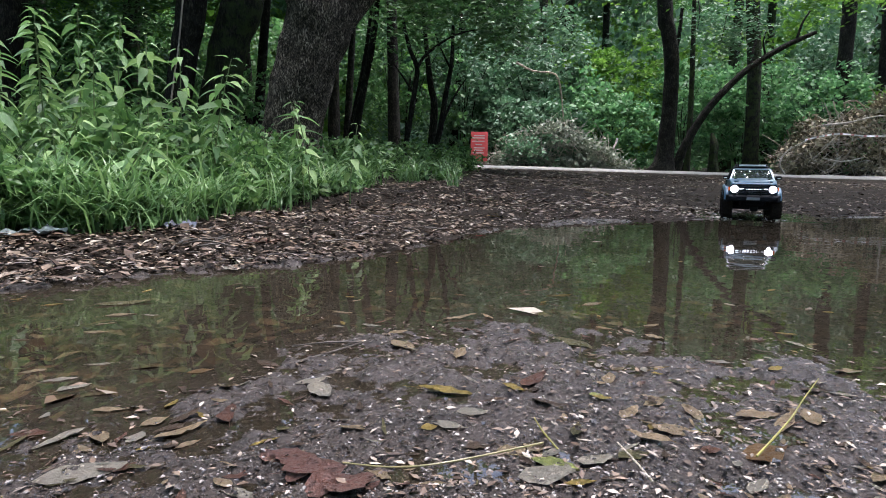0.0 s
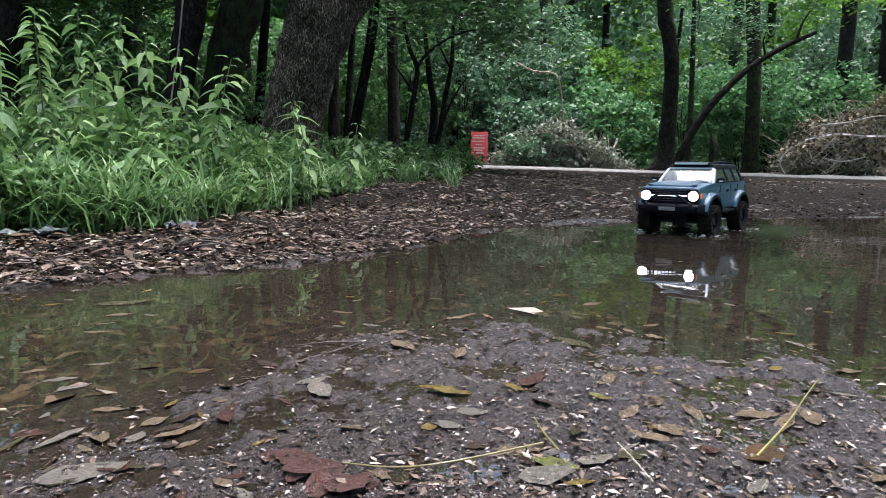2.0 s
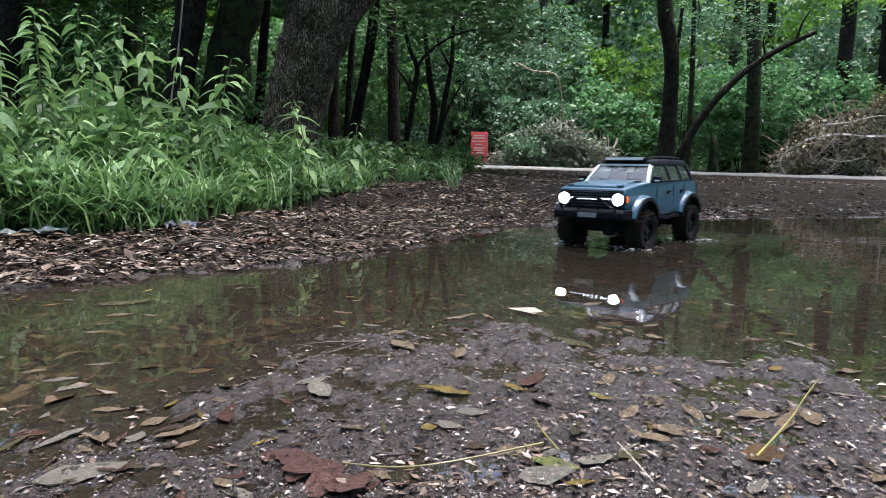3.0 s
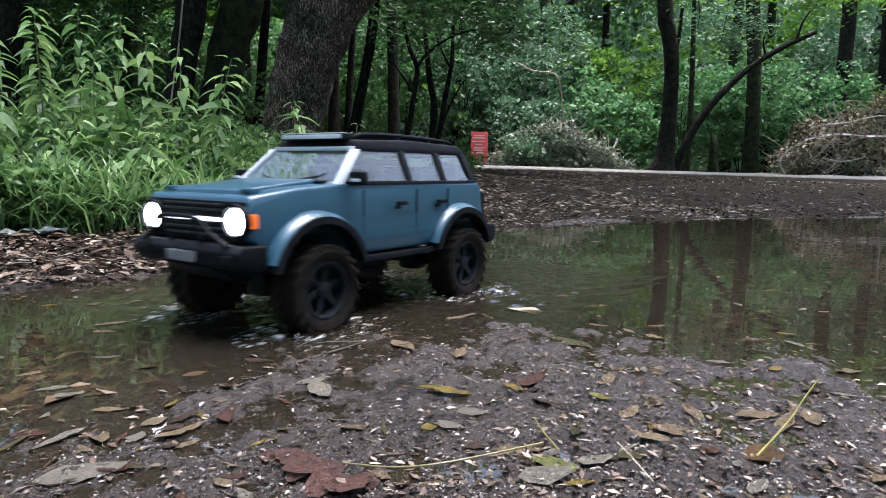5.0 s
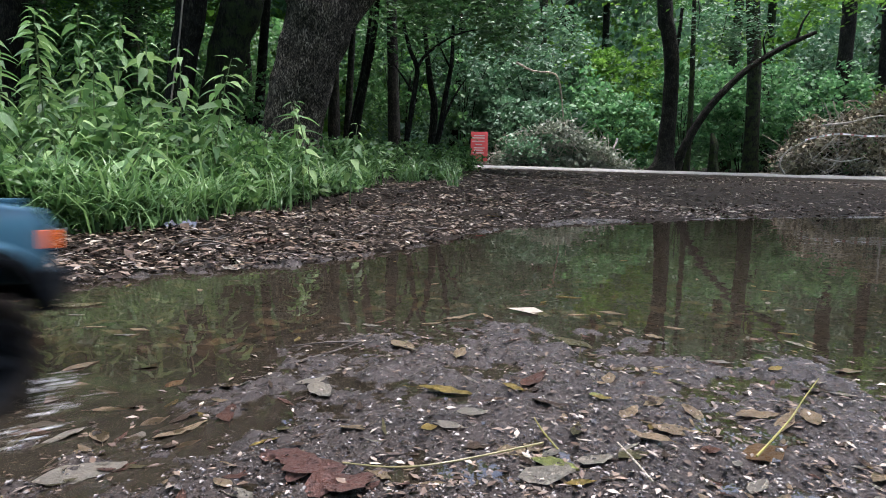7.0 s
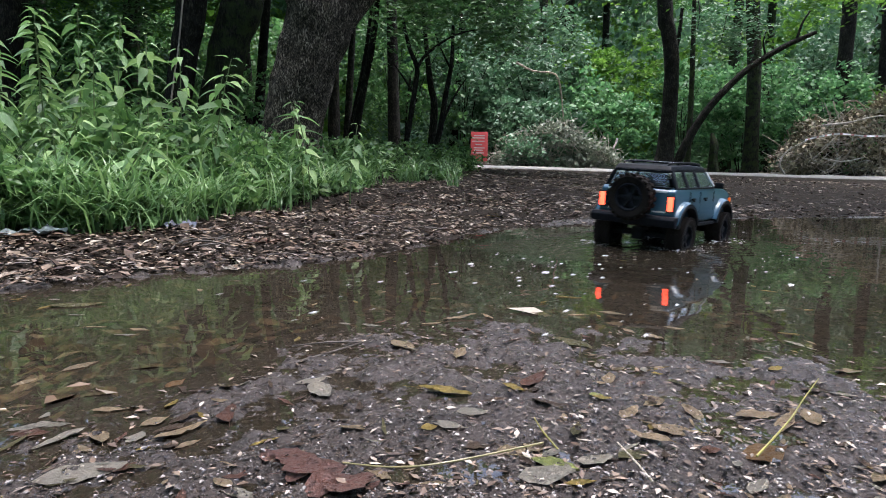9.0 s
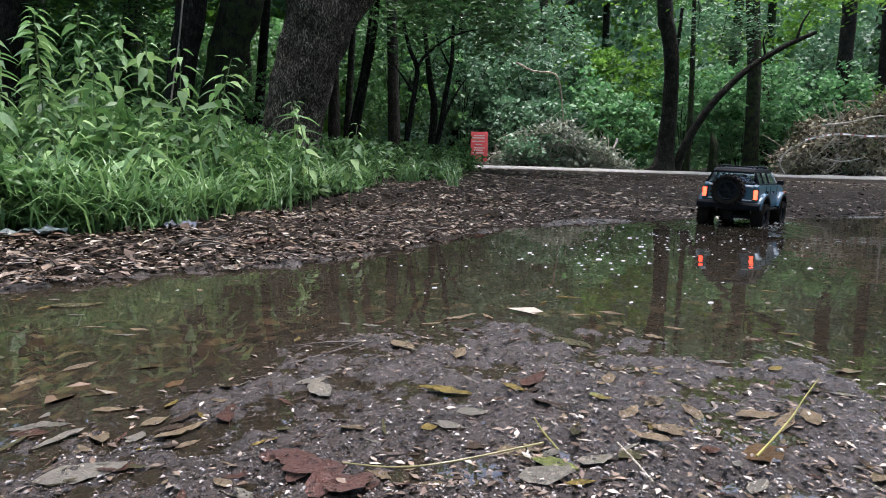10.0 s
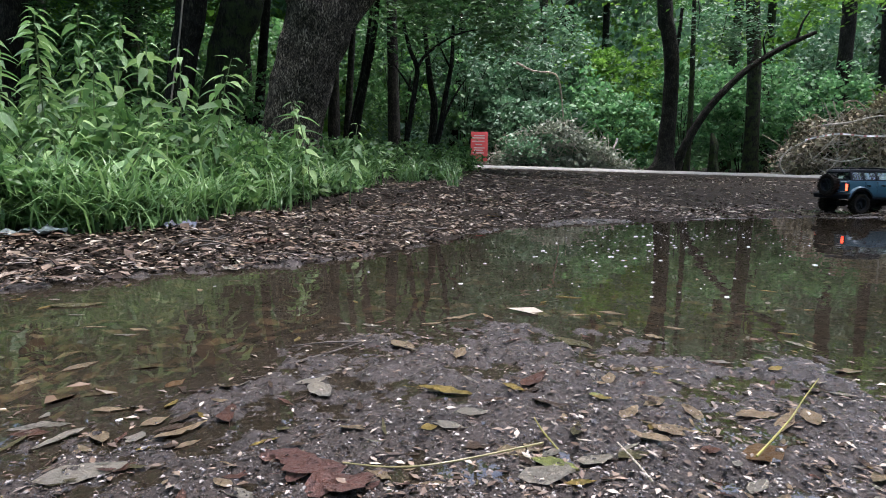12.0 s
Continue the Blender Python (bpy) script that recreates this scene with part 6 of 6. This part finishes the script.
def wake():
    """Low smooth waves that run along with the car."""
    n, m = 130, 100
    X, Y = np.meshgrid(np.linspace(-0.62, 0.36, n), np.linspace(-0.42, 0.42, m), indexing="ij")
    Z = np.zeros_like(X)
    for sx in (1, -1):
        for s in (1, -1):
            d = np.hypot(X - sx * AXLE, Y - s * TRACK)
            Z += 0.0045 * np.cos(d * 170 + 2 * np.sin(9 * np.arctan2(Y - s * TRACK, X - sx * AXLE))) * np.exp(-d / 0.075)
    back = np.clip((0.25 - X) / 0.9, 0, 1)
    Z += 0.0024 * np.sin((np.abs(Y) * 1.0 + X * 0.45) * 120) * back * np.exp(-((np.abs(Y) - 0.1 - 0.28 * back) / 0.09) ** 2)
    e = np.clip(np.minimum(np.minimum((X + 0.62) / 0.2, (0.30 - X) / 0.12), (0.36 - np.abs(Y)) / 0.14), 0, 1)
    chop = 0.0006 * np.sin(X * 210 + 3 * np.sin(Y * 31)) + 0.0006 * np.sin(Y * 170 + 2 * np.sin(X * 43) + X * 60)
    Z = (Z + chop * smooth01((0.1 - X) / 0.2)) * e - 0.0022 + 0.0030 * smooth01(e * 1.6)
    v = np.stack([X, Y, Z], -1).reshape(-1, 3)
    i, j = np.meshgrid(np.arange(n - 1), np.arange(m - 1), indexing="ij")
    a = (i * m + j).ravel()
    o = new("wake_ripples", np_mesh("wake_ripples", v, np.stack([a, a + m, a + m + 1, a + 1], 1), PUDDLE, True))
    tagged(o, "low ripples of muddy water spreading round the car", "ripples", kind="stuff")
    return o


WAKE = wake()


# ---------------- scraps of plastic on the bank ----------------
SCRAP = mat("dirty_clear_plastic", [(0.14, 0.18, 0.18), (0.34, 0.40, 0.40)], rough=0.15, scale=30, bump=0.4, bump_scale=60, through_light=0.3)
SCRAP_BLUE = mat("dull_blue_plastic", [(0.08, 0.085, 0.11), (0.20, 0.21, 0.25)], rough=0.2, scale=30, bump=0.4, bump_scale=60)


def scrap(x, y, w, d, material, seed, label):
    g = np.random.default_rng(seed)
    n, m = 12, 8
    X, Y = np.meshgrid(np.linspace(-1, 1, n), np.linspace(-1, 1, m), indexing="ij")
    ragged = 1 + 0.18 * np.sin(X * 5 + seed) * np.cos(Y * 4)
    Z = 0.010 * np.abs(np.sin(X * 4.1 + seed) * np.cos(Y * 3.3 + X * 2)) + 0.004 * g.normal(size=X.shape)
    top = np.stack([x + X * w * ragged / 2, y + Y * d * ragged / 2, land(x + X * w / 2, y + Y * d / 2) + 0.008 + Z], -1).reshape(-1, 3)
    i, j = np.meshgrid(np.arange(n - 1), np.arange(m - 1), indexing="ij")
    a = (i * m + j).ravel()
    f = np.stack([a, a + m, a + m + 1, a + 1], 1)
    v = np.vstack([top, top - np.array([0, 0, 0.0012])])
    o = new("plastic_scrap", np_mesh("plastic_scrap", v, np.vstack([f, f[:, ::-1] + len(top)]), material))
    tagged(o, label, "litter")


scrap(-0.90, 1.47, 0.11, 0.09, SCRAP, 3, "crumpled clear plastic scrap in the grass edge")
scrap(-0.69, 1.72, 0.06, 0.08, SCRAP_BLUE, 5, "crumpled dull blue plastic scrap on the bank")


def foam_bubbles():
    """Bubbles that drift along the churned track."""
    g = np.random.default_rng(8)
    bm = bmesh.new()
    for k in range(340):
        x, y = g.normal() * 0.55, g.normal() * 0.19
        r = math.exp(g.normal() * 0.5) * 0.0019
        bmesh.ops.create_icosphere(bm, subdivisions=1, radius=1, matrix=Matrix.Translation((x, y, 0.0004)) @ Matrix.Diagonal((r * 1.5, r, r * 0.35, 1)))
    o = link("foam_bubbles", bm, FOAM)
    tagged(o, "small white foam bubbles drifting on the puddle", "foam", kind="stuff")
    return o


BUBBLES = foam_bubbles()


# ---------------- what moves ----------------
# seconds, x, y, z, heading, pitch
DRIVE = [(0.0, 1.445, 3.144, 0.007, -111.4, 1.0), (0.75, 1.26, 2.82, 0.0, -121.0, 1.0), (1.5, 1.040, 2.526, -0.003, -127.4, 1.0), (3.2, 0.470, 1.823, 0.0, -130.2, 1.2),
         (4.8, -0.091, 1.075, 0.0, -124.4, 0.4), (5.1, -0.176, 0.918, 0.001, -124.1, 0.0), (5.4, -0.273, 0.783, 0.004, -122, 0.0),
         (5.7, -0.366, 0.642, 0.006, -121.5, 0.0), (6.0, -0.430, 0.460, 0.008, -117, 0.4), (6.3, -0.52, 0.29, 0.004, -124, 0), (6.5, -0.72, 0.12, 0.0, -165, 0),
         (6.65, -0.88, 0.10, 0.0, -210, 0), (6.8, -0.80, 0.16, 0.0, -250, 0), (6.9, -0.62, 0.25, -0.004, -272, 0), (7.0, -0.488, 0.351, -0.006, -283, 0), (7.1, -0.449, 0.42, -0.007, -288, 0),
         (7.2, -0.408, 0.494, -0.008, -293, 0), (7.6, -0.22, 0.80, -0.009, -303, 0), (8.2, 0.15, 1.27, -0.010, -308, 0), (8.8, 0.521, 1.752, -0.012, -309.3, -0.4), (9.5, 0.923, 2.296, -0.012, -307.8, -0.2),
         (10.5, 1.519, 3.115, 0.0, -307.6, -0.5), (11.0, 1.80, 3.46, 0.005, -312, -0.6), (11.5, 2.071, 3.693, 0.007, -324.3, -0.8), (12.0, 2.349, 3.692, 0.007, -346.1, -0.5)]


def motions():
    # it leans to its right in the churned rut on the way back
    walk(CAR, [(t, pose(x, y, z, float(np.interp(t, [7.6, 8.6, 9.6, 10.6, 11.3], [0, 3.0, 3.0, 2.2, 0])), p, a)) for t, x, y, z, a, p in DRIVE])
    ts = np.arange(0, 12.01, 1 / 15)
    d = np.array(DRIVE)
    xs, ys = np.interp(ts, d[:, 0], d[:, 1]), np.interp(ts, d[:, 0], d[:, 2])
    way = np.concatenate([[0], np.cumsum(np.hypot(np.diff(xs), np.diff(ys)))])
    for w, sx, s in WHEELS:
        walk(w, [(round(t, 3), pose(sx * AXLE, s * TRACK, HUB, 0, math.degrees(q / TYRE_R) % 360.0, 0)) for t, q in zip(ts, way)])
    for o, sx, s in SPLASH:
        rows = []
        for t, x, y, _, a, _ in DRIVE:
            c, n = math.cos(radians(a)), math.sin(radians(a))
            rows.append((t, pose(x + c * sx * AXLE - n * s * TRACK, y + n * sx * AXLE + c * s * TRACK, WATER, 0, 0, a)))
        walk(o, rows)
    walk(WAKE, [(t, pose(x, y, WATER + 0.001, 0, 0, a)) for t, x, y, _, a, _ in DRIVE])
    walk(BUBBLES, [(0.0, pose(-2.0, 0.5, WATER, 0, 0, 50)), (6.9, pose(-2.0, 0.5, WATER, 0, 0, 50)), (7.6, pose(-0.9, 0.55, WATER, 0, 0, 52)),
                   (8.8, pose(0.42, 1.55, WATER, 0, 0, 55)), (9.6, pose(0.62, 1.86, WATER, 0, 0, 56)), (12.0, pose(0.68, 1.95, WATER, 0, 0, 57))])
    for o, x, y, a, x2, y2, a2 in FLOATING:
        size = o.scale.copy()
        walk(o, [(0.0, pose(x, y, WATER, 0, 0, a)), (4.6, pose(x, y, WATER, 0, 0, a)), (5.2, pose(x * 0.6 + x2 * 0.4, y * 0.6 + y2 * 0.4, WATER, 0, 0, a * 0.6 + a2 * 0.4)),
                 (6.4, pose(x2, y2, WATER, 0, 0, a2)), (12.0, pose(x2, y2, WATER, 0, 0, a2))])
        o.scale = size


motions()
